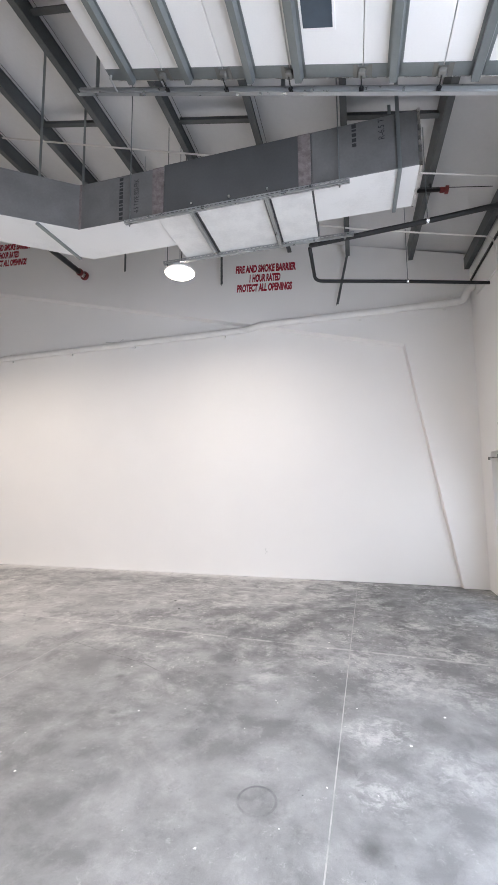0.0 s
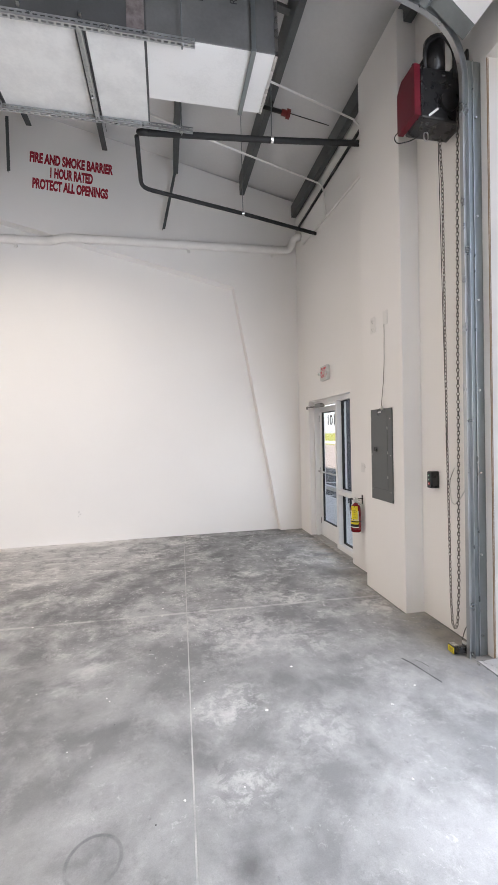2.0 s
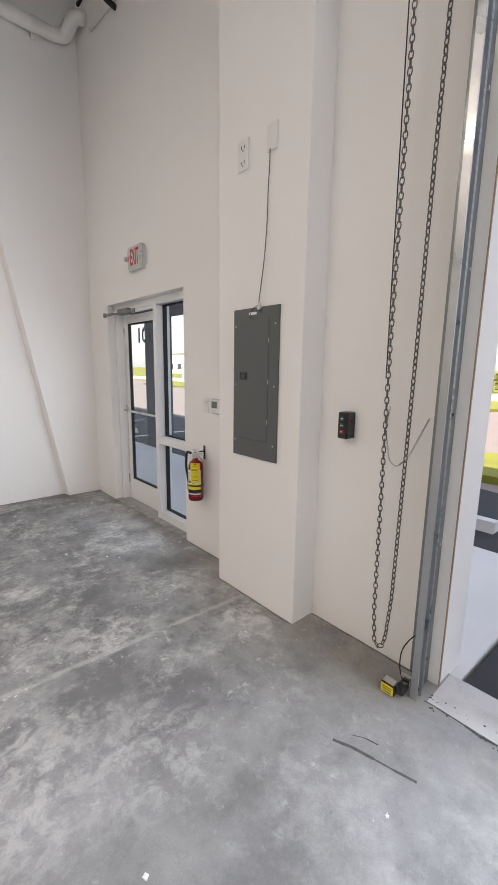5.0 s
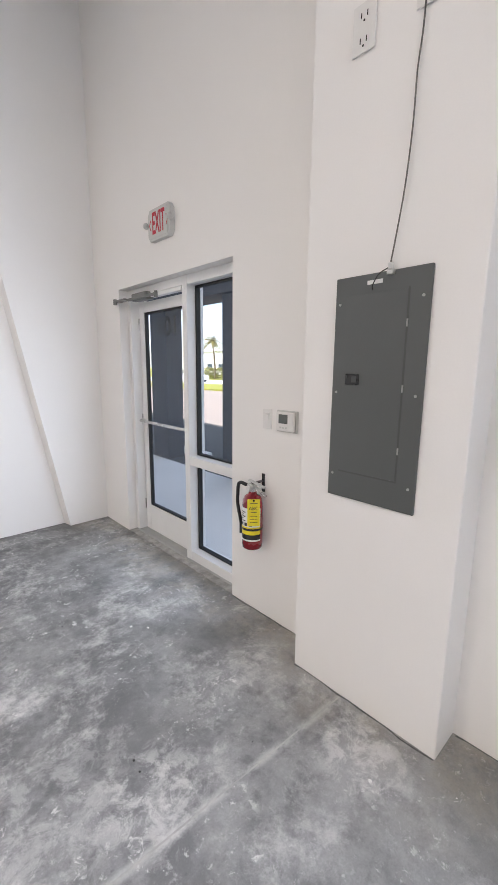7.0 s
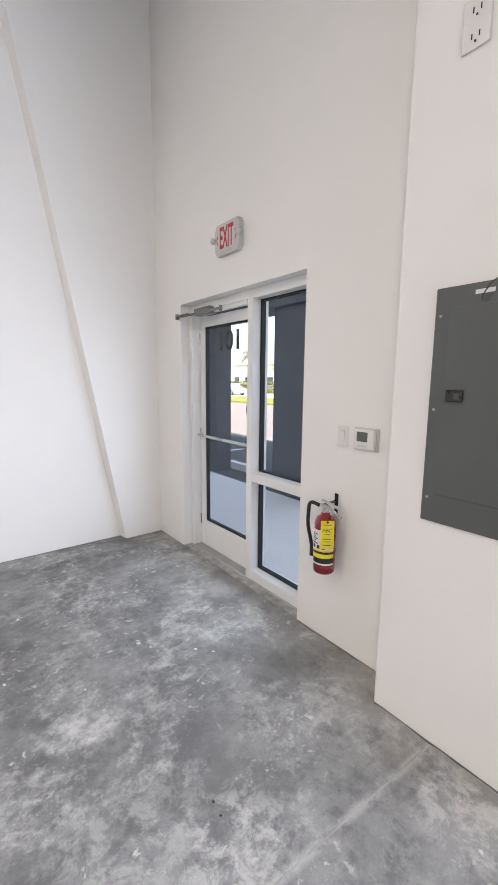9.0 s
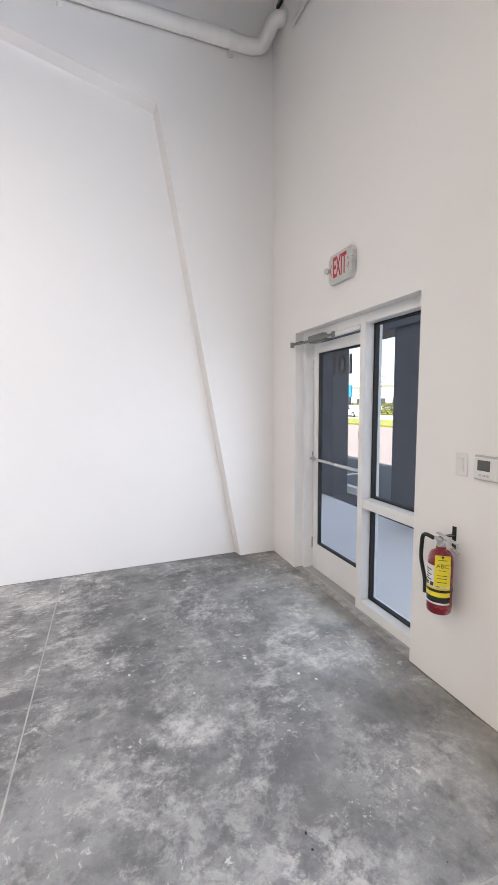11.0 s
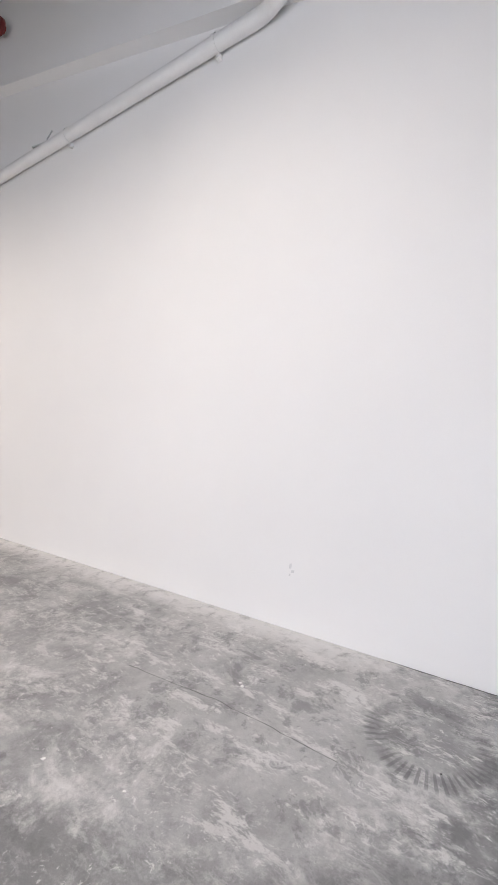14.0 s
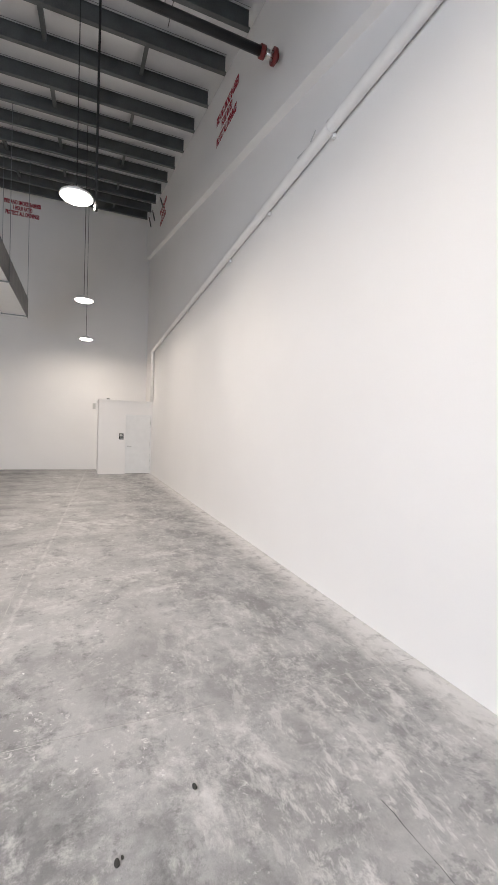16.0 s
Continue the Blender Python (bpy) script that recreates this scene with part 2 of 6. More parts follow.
    col = mix(math_node("MULTIPLY", math_node("MULTIPLY", swipe, rough_area), 0.6), col, tuple(min(1, c * 1.12) for c in pale) + (1,))
    col = mix(math_node("MULTIPLY", skirt, 0.8), col, tuple(min(1, c * 1.15) for c in pale) + (1,))
    # tyre and trowel arcs
    for cx, cy, r, wdt, amt in ((-0.45, 6.95, 0.27, 0.05, 0.42), (0.62, 4.55, 1.9, 0.16, 0.62), (-0.48, 2.36, 0.105, 0.010, 0.7), (0.72, 4.70, 1.45, 0.15, 0.6), (-0.5, 2.45, 0.62, 0.09, 0.22), (-2.3, 3.2, 1.3, 0.12, 0.25)):
        dx = math_node("SUBTRACT", sep.outputs["X"], cx)
        dy = math_node("SUBTRACT", sep.outputs["Y"], cy)
        d = math_node("SQRT", math_node("ADD", math_node("MULTIPLY", dx, dx), math_node("MULTIPLY", dy, dy)))
        near = math_node("ABSOLUTE", math_node("SUBTRACT", d, r))
        band = n.new("ShaderNodeMapRange")
        band.inputs["From Min"].default_value, band.inputs["From Max"].default_value = wdt, wdt * 0.4
        l.new(near, band.inputs["Value"])
        if cy > 6:
            tread = math_node("SINE", math_node("MULTIPLY", math_node("ARCTAN2", dy, dx), 46.0))
            band_tread = math_node("MULTIPLY", step(near, 0.07, 0.04), math_node("MULTIPLY", step(tread, 0.1, 0.5), step(dy, 0.28, -0.05)))
            col = mix(math_node("MULTIPLY", band_tread, math_node("MULTIPLY", ramp(noise_tex(4.0, 6), 0.42, 0.55), 0.5)), col, (0.09, 0.09, 0.095, 1))
        broken = math_node("MULTIPLY", band.outputs["Result"], ramp(noise_tex(3.0 + r, 9, 0.72, 0.4), 0.35, 0.54))
        if r > 1.4:
            broken = math_node("MULTIPLY", broken, math_node("MULTIPLY", step(dx, -0.35, -0.75), step(dy, -0.9, -0.45)))
        col = mix(math_node("MULTIPLY", broken, amt), col, (0.10, 0.10, 0.105, 1))
    # drips and oil spots
    for cx, cy, r, amt in ((0.13, 2.2, 0.07, 0.75), (1.75, 5.2, 0.16, 0.5), (-2.02, 3.47, 0.04, 0.6)):
        dx = math_node("SUBTRACT", sep.outputs["X"], cx)
        dy = math_node("SUBTRACT", sep.outputs["Y"], cy)
        d = math_node("SQRT", math_node("ADD", math_node("MULTIPLY", dx, dx), math_node("MULTIPLY", dy, dy)))
        d = math_node("ADD", d, math_node("MULTIPLY", noise_tex(14.0, 4), r * 0.9))
        spot = n.new("ShaderNodeMapRange")
        spot.inputs["From Min"].default_value, spot.inputs["From Max"].default_value = r * 1.9, r * 0.6
        l.new(d, spot.inputs["Value"])
        col = mix(math_node("MULTIPLY", spot.outputs["Result"], amt), col, (0.06, 0.06, 0.06, 1))
    # pale plaster smudges
    for cx, cy, r, amt in ((0.24, 3.17, 0.15, 0.42), (0.10, 3.10, 0.12, 0.36), (0.18, 2.58, 0.13, 0.4), (0.66, 2.86, 0.18, 0.25), (-0.43, 5.23, 0.055, 0.9), (1.04, 4.65, 0.16, 0.6), (1.76, 4.22, 0.14, 0.6), (0.29, 6.18, 0.05, 0.8), (-2.45, 6.68, 0.12, 0.8), (-1.95, 6.2, 0.12, 0.85), (0.75, 4.82, 0.22, 0.35), (0.45, 4.05, 0.28, 0.4), (0.9, 3.8, 0.2, 0.35)):
        dx = math_node("SUBTRACT", sep.outputs["X"], cx)
        dy = math_node("SUBTRACT", sep.outputs["Y"], cy)
        d = math_node("SQRT", math_node("ADD", math_node("MULTIPLY", dx, dx), math_node("MULTIPLY", dy, dy)))
        smudge = math_node("MULTIPLY", step(d, r * 1.9, r * 0.5), ramp(noise_tex(9.0 + cx, 12, 0.76, 0.4), 0.47, 0.57))
        col = mix(math_node("MULTIPLY", smudge, amt), col, tuple(min(1, c * 1.1) for c in pale) + (1,))
    grain = noise_tex(160.0, 3, 0.6)
    col = mix(0.35, col, ramp(grain, 0.2, 0.8, (0.35, 0.35, 0.35, 1), (0.65, 0.65, 0.65, 1)), "OVERLAY")
    l.new(col, b.inputs["Base Color"])
    rr = n.new("ShaderNodeMapRange")
    rr.inputs["From Min"].default_value, rr.inputs["From Max"].default_value = 0.35, 0.65
    rr.inputs["To Min"].default_value, rr.inputs["To Max"].default_value = 0.45, 0.75
    l.new(noise_tex(2.1, 6, 0.6), rr.inputs["Value"])
    l.new(rr.outputs["Result"], b.inputs["Roughness"])
    bp = n.new("ShaderNodeBump")
    bp.inputs["Strength"].default_value, bp.inputs["Distance"].default_value = 0.12, 0.004
    l.new(math_node("ADD", grain, noise_tex(9.0, 6)), bp.inputs["Height"])
    l.new(bp.outputs["Normal"], b.inputs["Normal"])
    return m


WHITE = mat("white_wall_paint", (0.83, 0.815, 0.795), 0.62, var=0.02, scale=0.7, fine=140, bump=0.05)
TRIM_WHITE = mat("white_trim_paint", (0.80, 0.80, 0.79), 0.38, var=0.03, scale=4, fine=200, bump=0.02)
PIPE_WHITE = mat("white_painted_pipe", (0.80, 0.785, 0.76), 0.5, var=0.04, scale=5, fine=90, bump=0.05)
INSUL = mat("white_roof_insulation_facing", (0.66, 0.66, 0.66), 0.5, var=0.05, scale=1.4, fine=25, bump=0.25)
PRIMER = mat("grey_primed_steel", (0.095, 0.102, 0.102), 0.5, metal=0.25, var=0.25, scale=3, fine=50, bump=0.03)
GALV = mat("galvanised_steel", (0.46, 0.48, 0.49), 0.36, metal=0.85, var=0.06, scale=9, fine=70, bump=0.03, rough_var=0.12)
GALV_DARK = mat("dull_galvanised_steel", (0.235, 0.26, 0.265), 0.42, metal=0.7, var=0.08, scale=6, fine=40, bump=0.04, rough_var=0.12)
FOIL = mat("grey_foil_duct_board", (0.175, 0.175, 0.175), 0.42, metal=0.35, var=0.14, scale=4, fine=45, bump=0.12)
# paler copy of the duct facing: bounced floor light put into its colour
FOIL_BOUNCE_LIT = mat("duct_board_bounce_lit", (0.72, 0.72, 0.71), 0.5, var=0.06, scale=3, fine=60, bump=0.08, second=(0.60, 0.60, 0.59), cover=0.36)
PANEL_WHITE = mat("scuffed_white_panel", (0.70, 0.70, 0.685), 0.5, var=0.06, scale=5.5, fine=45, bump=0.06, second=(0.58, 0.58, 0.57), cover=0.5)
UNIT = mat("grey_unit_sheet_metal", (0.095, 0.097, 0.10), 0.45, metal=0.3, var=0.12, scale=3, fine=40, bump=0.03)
TAPE = mat("printed_foil_tape", (0.27, 0.24, 0.24), 0.4, metal=0.3, second=(0.15, 0.12, 0.12), scale=18, fine=90, cover=0.55, bump=0.1)
BLACK = mat("black_rubber_insulation", (0.018, 0.018, 0.019), 0.7, var=0.3, scale=6, fine=60, bump=0.15)
BLACK_STEEL = mat("black_painted_steel_pipe", (0.022, 0.021, 0.021), 0.35, metal=0.2, var=0.3, scale=6, fine=70, bump=0.04)
RED_FIT = mat("red_pipe_fitting", (0.16, 0.018, 0.016), 0.4, var=0.2, scale=20, fine=90, bump=0.05)
RED_INK = mat("red_stencil_ink", (0.30, 0.012, 0.028), 0.7, second=(0.42, 0.05, 0.07), scale=9, fine=50, cover=0.4, bump=0.0)
INK = mat("black_print", (0.03, 0.03, 0.032), 0.6, var=0.2, scale=30, fine=90, bump=0.0)
PANEL_GREY = mat("grey_enamel_panel", (0.092, 0.099, 0.097), 0.42, var=0.06, scale=3, fine=220, bump=0.03)
PANEL_EDGE = mat("grey_enamel_groove", (0.07, 0.074, 0.072), 0.5, var=0.06, scale=3, fine=220, bump=0.03)
STEEL = mat("brushed_steel", (0.60, 0.60, 0.59), 0.28, metal=0.95, var=0.1, scale=10, fine=150, bump=0.02)
ALU_GREY = mat("grey_cast_aluminium", (0.42, 0.42, 0.41), 0.4, metal=0.7, var=0.1, scale=10, fine=120, bump=0.03)
CLOSER = mat("dull_bronze_grey_closer", (0.20, 0.20, 0.19), 0.4, metal=0.5, var=0.1, scale=10, fine=120, bump=0.03)
PLASTIC_W = mat("white_plastic", (0.76, 0.75, 0.73), 0.4, var=0.03, scale=8, fine=120, bump=0.01)
PLASTIC_G = mat("pale_grey_plastic", (0.55, 0.55, 0.53), 0.4, var=0.04, scale=8, fine=120, bump=0.02)
PLASTIC_B = mat("black_plastic", (0.015, 0.015, 0.016), 0.3, var=0.2, scale=20, fine=120, bump=0.03)
SCREEN = mat("grey_lcd_screen", (0.10, 0.11, 0.10), 0.2, var=0.1, scale=10, fine=80, bump=0.0)
RED_CYL = mat("red_enamel_cylinder", (0.22, 0.008, 0.016), 0.25, var=0.1, scale=8, fine=120, bump=0.02, coat=0.4)
RED_BOX = mat("dark_red_operator_cover", (0.11, 0.004, 0.012), 0.4, var=0.15, scale=6, fine=100, bump=0.03)
YELLOW = mat("yellow_label", (0.80, 0.66, 0.02), 0.45, var=0.06, scale=20, fine=120, bump=0.0)
PAPER = mat("white_label", (0.72, 0.72, 0.70), 0.5, var=0.06, scale=20, fine=120, bump=0.0)
GREEN_B = mat("green_button", (0.012, 0.10, 0.06), 0.35, var=0.1, scale=20, fine=120, bump=0.0)
RED_B = mat("red_button", (0.36, 0.015, 0.03), 0.35, var=0.1, scale=20, fine=120, bump=0.0)
SCUFF = mat("faint_grey_scuff", (0.68, 0.67, 0.66), 0.6, var=0.05, scale=20, fine=120, bump=0.0)
GASKET = mat("black_glazing_gasket", (0.012, 0.012, 0.012), 0.6, var=0.2, scale=20, fine=120, bump=0.0)
GLASS = glass("clear_glass")
DOOR_GLASS = glass("tinted_door_glass", (0.30, 0.31, 0.32))
DOOR_SKIN = mat("white_door_section_skin", (0.78, 0.77, 0.75), 0.45, var=0.03, scale=1.2, fine=70, bump=0.06)
LED = glow("led_lens", (1.0, 0.90, 0.76), 12.0)
EXIT_RED = mat("exit_letter_red", (0.50, 0.012, 0.03), 0.4, var=0.05, scale=20, fine=120, bump=0.0)
SLAB = concrete_floor("concrete_slab", (0.17, 0.17, 0.173), (0.34, 0.34, 0.338), (0.60, 0.59, 0.575))
JOINT = mat("pale_joint_filler", (0.48, 0.47, 0.45), 0.8, var=0.2, scale=8, fine=90, second=(0.30, 0.30, 0.29), cover=0.5, bump=0.2)
CHAIN = mat("dark_steel_chain", (0.16, 0.15, 0.14), 0.45, metal=0.8, var=0.2, scale=20, fine=90, bump=0.02)
DARK_LINE = mat("dark_line_on_floor", (0.10, 0.10, 0.10), 0.9, var=0.3, scale=30, fine=120, bump=0.0)
PLASTER_BIT = mat("plaster_crumb", (0.72, 0.71, 0.69), 0.8, var=0.15, scale=30, fine=120, bump=0.1)
DIRT_BIT = mat("dark_debris", (0.03, 0.03, 0.028), 0.8, var=0.3, scale=30, fine=120, bump=0.1)
DUST = mat("floor_dust_edge", (0.36, 0.35, 0.33), 0.9, var=0.3, scale=14, fine=90, bump=0.2)
ASPHALT = mat("asphalt", (0.033, 0.033, 0.034), 0.8, var=0.3, scale=2, fine=220, bump=0.3)
WALKWAY = mat("broom_finished_concrete", (0.66, 0.65, 0.64), 0.75, var=0.06, scale=1.5, fine=120, bump=0.12)
THRESHOLD = mat("pale_threshold_concrete", (0.62, 0.61, 0.60), 0.8, second=(0.40, 0.39, 0.38), scale=6, fine=110, cover=0.36, bump=0.15)
# sunlight put into the colour of the paving beyond the building's shade
SUNLIT_PAVING = mat("paving_paled_for_sun", (0.27, 0.22, 0.195), 0.8, var=0.08, scale=0.8, fine=60, bump=0.1)
STRIPE = mat("white_road_paint", (0.75, 0.75, 0.74), 0.7, var=0.1, scale=8, fine=90, bump=0.08)
SLATE = mat("slate_grey_stucco", (0.075, 0.082, 0.10), 0.75, var=0.12, scale=2, fine=90, bump=0.2)
EXT_WHITE = mat("white_exterior_stucco", (0.80, 0.80, 0.80), 0.7, var=0.03, scale=2, fine=120, bump=0.15)
GRASS = mat("lawn_grass", (0.26, 0.25, 0.03), 0.9, second=(0.17, 0.19, 0.028), scale=1.5, fine=60, cover=0.5, bump=0.4)
LEAF = mat("green_leaf", (0.20, 0.20, 0.04), 0.6, var=0.35, scale=3, fine=12, bump=0.1)
PALM_LEAF = mat("palm_frond", (0.17, 0.15, 0.035), 0.6, var=0.35, scale=3, fine=12, bump=0.1)
BARK = mat("palm_bark", (0.22, 0.17, 0.12), 0.85, var=0.25, scale=4, fine=30, bump=0.4)
FAR_WALL = mat("far_white_facade", (0.72, 0.70, 0.66), 0.7, var=0.06, scale=0.5, fine=20, bump=0.05)
FAR_GLASS = mat("far_window_glass", (0.05, 0.07, 0.09), 0.12, var=0.2, scale=1, fine=10, bump=0.0)
BLUE = mat("blue_sign_face", (0.02, 0.30, 0.62), 0.4, var=0.05, scale=2, fine=50, bump=0.0)
CAR_WHITE = mat("white_car_paint", (0.75, 0.75, 0.75), 0.25, var=0.02, scale=2, fine=90, bump=0.0, coat=0.6)
CAR_GLASS = mat("dark_car_glass", (0.02, 0.025, 0.03), 0.08, var=0.1, scale=2, fine=40, bump=0.0)
TYRE = mat("tyre_rubber", (0.02, 0.02, 0.02), 0.85, var=0.2, scale=6, fine=70, bump=0.1)
WOOD_EDGE = mat("raw_jamb_edge", (0.36, 0.25, 0.16), 0.7, var=0.2, scale=6, fine=60, bump=0.1)


# ---- mesh helpers ----
def mesh_object(name, bm, material, smooth=False):
    me = bpy.data.meshes.new(name)
    bmesh.ops.recalc_face_normals(bm, faces=bm.faces)
    bm.to_mesh(me)
    bm.free()
    me.materials.append(material)
    if smooth:
        for p in me.polygons:
            p.use_smooth = True
    return new(name, me)


def thing(name, label, category, at=(0, 0, 0), group="", kind=""):
    ob = new(name)
    ob.empty_display_size = 0.1
    ob.location = at
    return tagged(ob, label, category, group, kind)


def part(name, bm, material, parent, label="", smooth=False):
    ob = mesh_object(name, bm, material, smooth)
    ob.parent = parent
    base = Vector((0, 0, 0))
    p = parent
    while p:
        base += Vector(p.location) + p.matrix_parent_inverse.translation
        p = p.parent
    ob.matrix_parent_inverse = Matrix.Translation(-base)
    if label:
        ob["label"] = label
    return ob


def solo(name, bm, material, label, category, group="", kind="", smooth=False):
    return tagged(mesh_object(name, bm, material, smooth), label, category, group, kind)


def add_box(bm, lo, hi, bevel=0.0, rot=None):
    lo, hi = Vector(lo), Vector(hi)
    c, d = (lo + hi) / 2, hi - lo
    r = bmesh.ops.create_cube(bm, size=1.0)
    vs = r["verts"]
    bmesh.ops.scale(bm, vec=d, verts=vs)
    if bevel:
        es = list({e for v in vs for e in v.link_edges})
        g = bmesh.ops.bevel(bm, geom=es, offset=bevel, segments=2, affect="EDGES", profile=0.5)
        vs = list({v for f in g["faces"] for v in f.verts} | {v for v in vs if v.is_valid})
    if rot is not None:
        bmesh.ops.rotate(bm, cent=(0, 0, 0), matrix=rot, verts=vs)
    bmesh.ops.translate(bm, vec=c, verts=vs)
    return bm


def box(lo, hi, bevel=0.0, rot=None):
    return add_box(bmesh.new(), lo, hi, bevel, rot)


def boxes(*pairs, bevel=0.0):
    bm = bmesh.new()
    for lo, hi in pairs:
        add_box(bm, lo, hi, bevel)
    return bm


def add_rod(bm, a, b, r, sides=10, r2=None):
    a, b = Vector(a), Vector(b)
    d = b - a
    g = bmesh.ops.create_cone(bm, cap_ends=True, segments=sides, radius1=r, radius2=r if r2 is None else r2, depth=d.length)
    q = d.to_track_quat("Z", "Y").to_matrix().to_4x4()
    bmesh.ops.transform(bm, matrix=Matrix.Translation((a + b) / 2) @ q, verts=g["verts"])
    return bm


def rod(a, b, r, sides=10, r2=None):
    return add_rod(bmesh.new(), a, b, r, sides, r2)


def add_prism(bm, outline, axis, lo, hi, outline_hi=None):
    """Extrudes a flat outline along an axis (x, y or z) from lo to hi."""
    def place(p, w):
        u, v = p
        return {"x": (w, u, v), "y": (u, w, v), "z": (u, v, w)}[axis]
    a = [bm.verts.new(place(p, lo)) for p in outline]
    b = [bm.verts.new(place(p, hi)) for p in (outline_hi or outline)]
    bm.faces.new(a)
    bm.faces.new(b[::-1])
    k = len(a)
    for i in range(k):
        bm.faces.new((a[i], b[i], b[(i + 1) % k], a[(i + 1) % k]))
    return bm


def prism(outline, axis, lo, hi, outline_hi=None):
    return add_prism(bmesh.new(), outline, axis, lo, hi, outline_hi)


def rounded(points, r, steps=5):
    """A polyline whose inner corners are rounded."""
    pts = [Vector(p) for p in points]
    out = [pts[0]]
    for i in range(1, len(pts) - 1):
        p, a, b = pts[i], (pts[i - 1] - pts[i]), (pts[i + 1] - pts[i])
        k = min(r, a.length * 0.45, b.length * 0.45)
        s, e = p + a.normalized() * k, p + b.normalized() * k
        for j in range(steps + 1):
            t = j / steps
            out.append(s * (1 - t) ** 2 + p * 2 * t * (1 - t) + e * t ** 2)
    out.append(pts[-1])
    return out


def add_tube(bm, pts, r, sides=10, closed=False):
    pts = [Vector(p) for p in pts]
    k = len(pts)
    rings = []
    up = None
    for i, p in enumerate(pts):
        if closed:
            d = (pts[(i + 1) % k] - pts[i - 1]).normalized()
        else:
            d = (pts[min(i + 1, k - 1)] - pts[max(i - 1, 0)]).normalized()
        if up is None:
            up = Vector((0, 0, 1)) if abs(d.z) < 0.9 else Vector((1, 0, 0))
        up = (up - d * up.dot(d)).normalized()
        side = d.cross(up)
        rings.append([bm.verts.new(p + (up * math.cos(2 * math.pi * j / sides) + side * math.sin(2 * math.pi * j / sides)) * r) for j in range(sides)])
    for i in range(k if closed else k - 1):
        a, b = rings[i], rings[(i + 1) % k]
        for j in range(sides):
            bm.faces.new((a[j], a[(j + 1) % sides], b[(j + 1) % sides], b[j]))
    if not closed:
        bm.faces.new(rings[0][::-1])
        bm.faces.new(rings[-1])
    return bm


def tube(pts, r, sides=10, closed=False):
    return add_tube(bmesh.new(), pts, r, sides, closed)


def add_turn(bm, profile, centre, sides=24):
    """Turns a profile of (radius, height) round an upright axis."""
    c = Vector(centre)
    rings = [[bm.verts.new(c + Vector((r * math.cos(2 * math.pi * j / sides), r * math.sin(2 * math.pi * j / sides), h))) for j in range(sides)] for r, h in profile]
    for a, b in zip(rings, rings[1:]):
        for j in range(sides):
            bm.faces.new((a[j], a[(j + 1) % sides], b[(j + 1) % sides], b[j]))
    bm.faces.new(rings[0][::-1])
    bm.faces.new(rings[-1])
    return bm


def letters(text, size, m, depth=0.001, spacing=1.0, width=None, bold=0.0):
    """Flat lettering as a mesh, centred, in the pose m."""
    cu = bpy.data.curves.new("lettering", "FONT")
    cu.body, cu.size, cu.align_x, cu.align_y, cu.extrude = text, size, "CENTER", "CENTER", depth
    cu.space_character = spacing
    cu.resolution_u = 3
    cu.offset = bold
    ob = bpy.data.objects.new("lettering", cu)
    scene.collection.objects.link(ob)
    bpy.context.view_layer.update()
    me = bpy.data.meshes.new_from_object(ob.evaluated_get(bpy.context.evaluated_depsgraph_get()))
    bm = bmesh.new()
    bm.from_mesh(me)
    bpy.data.objects.remove(ob)
    bpy.data.meshes.remove(me)
    if width:
        xs = [v.co.x for v in bm.verts]
        k = width / (max(xs) - min(xs))
        for v in bm.verts:
            v.co.x *= k
    bm.transform(m)
    return bm


def merge(*bms):
    out = bmesh.new()
    for b in bms:
        me = bpy.data.meshes.new("piece")
        b.to_mesh(me)
        b.free()
        out.from_mesh(me)
        bpy.data.meshes.remove(me)
    return out


# poses of flat things: facing -y (on the party wall), facing -x (on the front wall), facing +x (on the back wall)
def on_north(x, y, z, tilt=0):
    return pose(x, y, z, 90, 0, 0) @ pose(0, 0, 0, 0, 0, tilt)


def on_front(x, y, z):
    return pose(x, y, z, 90, 0, -90)


def on_back(x, y, z):
    return pose(x, y, z, 90, 0, 90)


# ---- large structure ----
def build_floor():
    floor = thing("floor", "grey troweled concrete floor slab with saw-cut joints and scuffs", "floor", kind="structure")
    part("joint_bed", box((XB, YS, -0.2), (2.266, YR + 0.2, -0.0015)), JOINT, floor, "pale sandy joint filler")
    gap = 0.004

    def joint_x(i, y):
        if i == 1:
            return -0.155 + 0.0325 * y
        return (2.266, 0.0, -3.05, -6.1, -9.15, -12.2, -15.25, XB)[i]

    def joint_y(j, x):
        if j == 2:
            return 4.535 - 0.045 * max(x, -3.05)
        return (YS, 1.45, 4.5, YR + 0.2)[j]

    def corner(i, j):
        y = joint_y(j, joint_x(i, (YS, 1.45, 4.5, YR + 0.2)[j]))
        return joint_x(i, y), y

    for i in range(7):
        for j in range(3):
            (ax, ay), (bx, by), (cx, cy), (dx, dy) = corner(i + 1, j), corner(i, j), corner(i, j + 1), corner(i + 1, j + 1)
            out = [(ax + gap, ay + gap), (bx - gap, by + gap), (cx - gap, cy - gap), (dx + gap, dy - gap)]
            part("slab", prism(out, "z", -0.1, 0.0), SLAB, floor)
    return floor


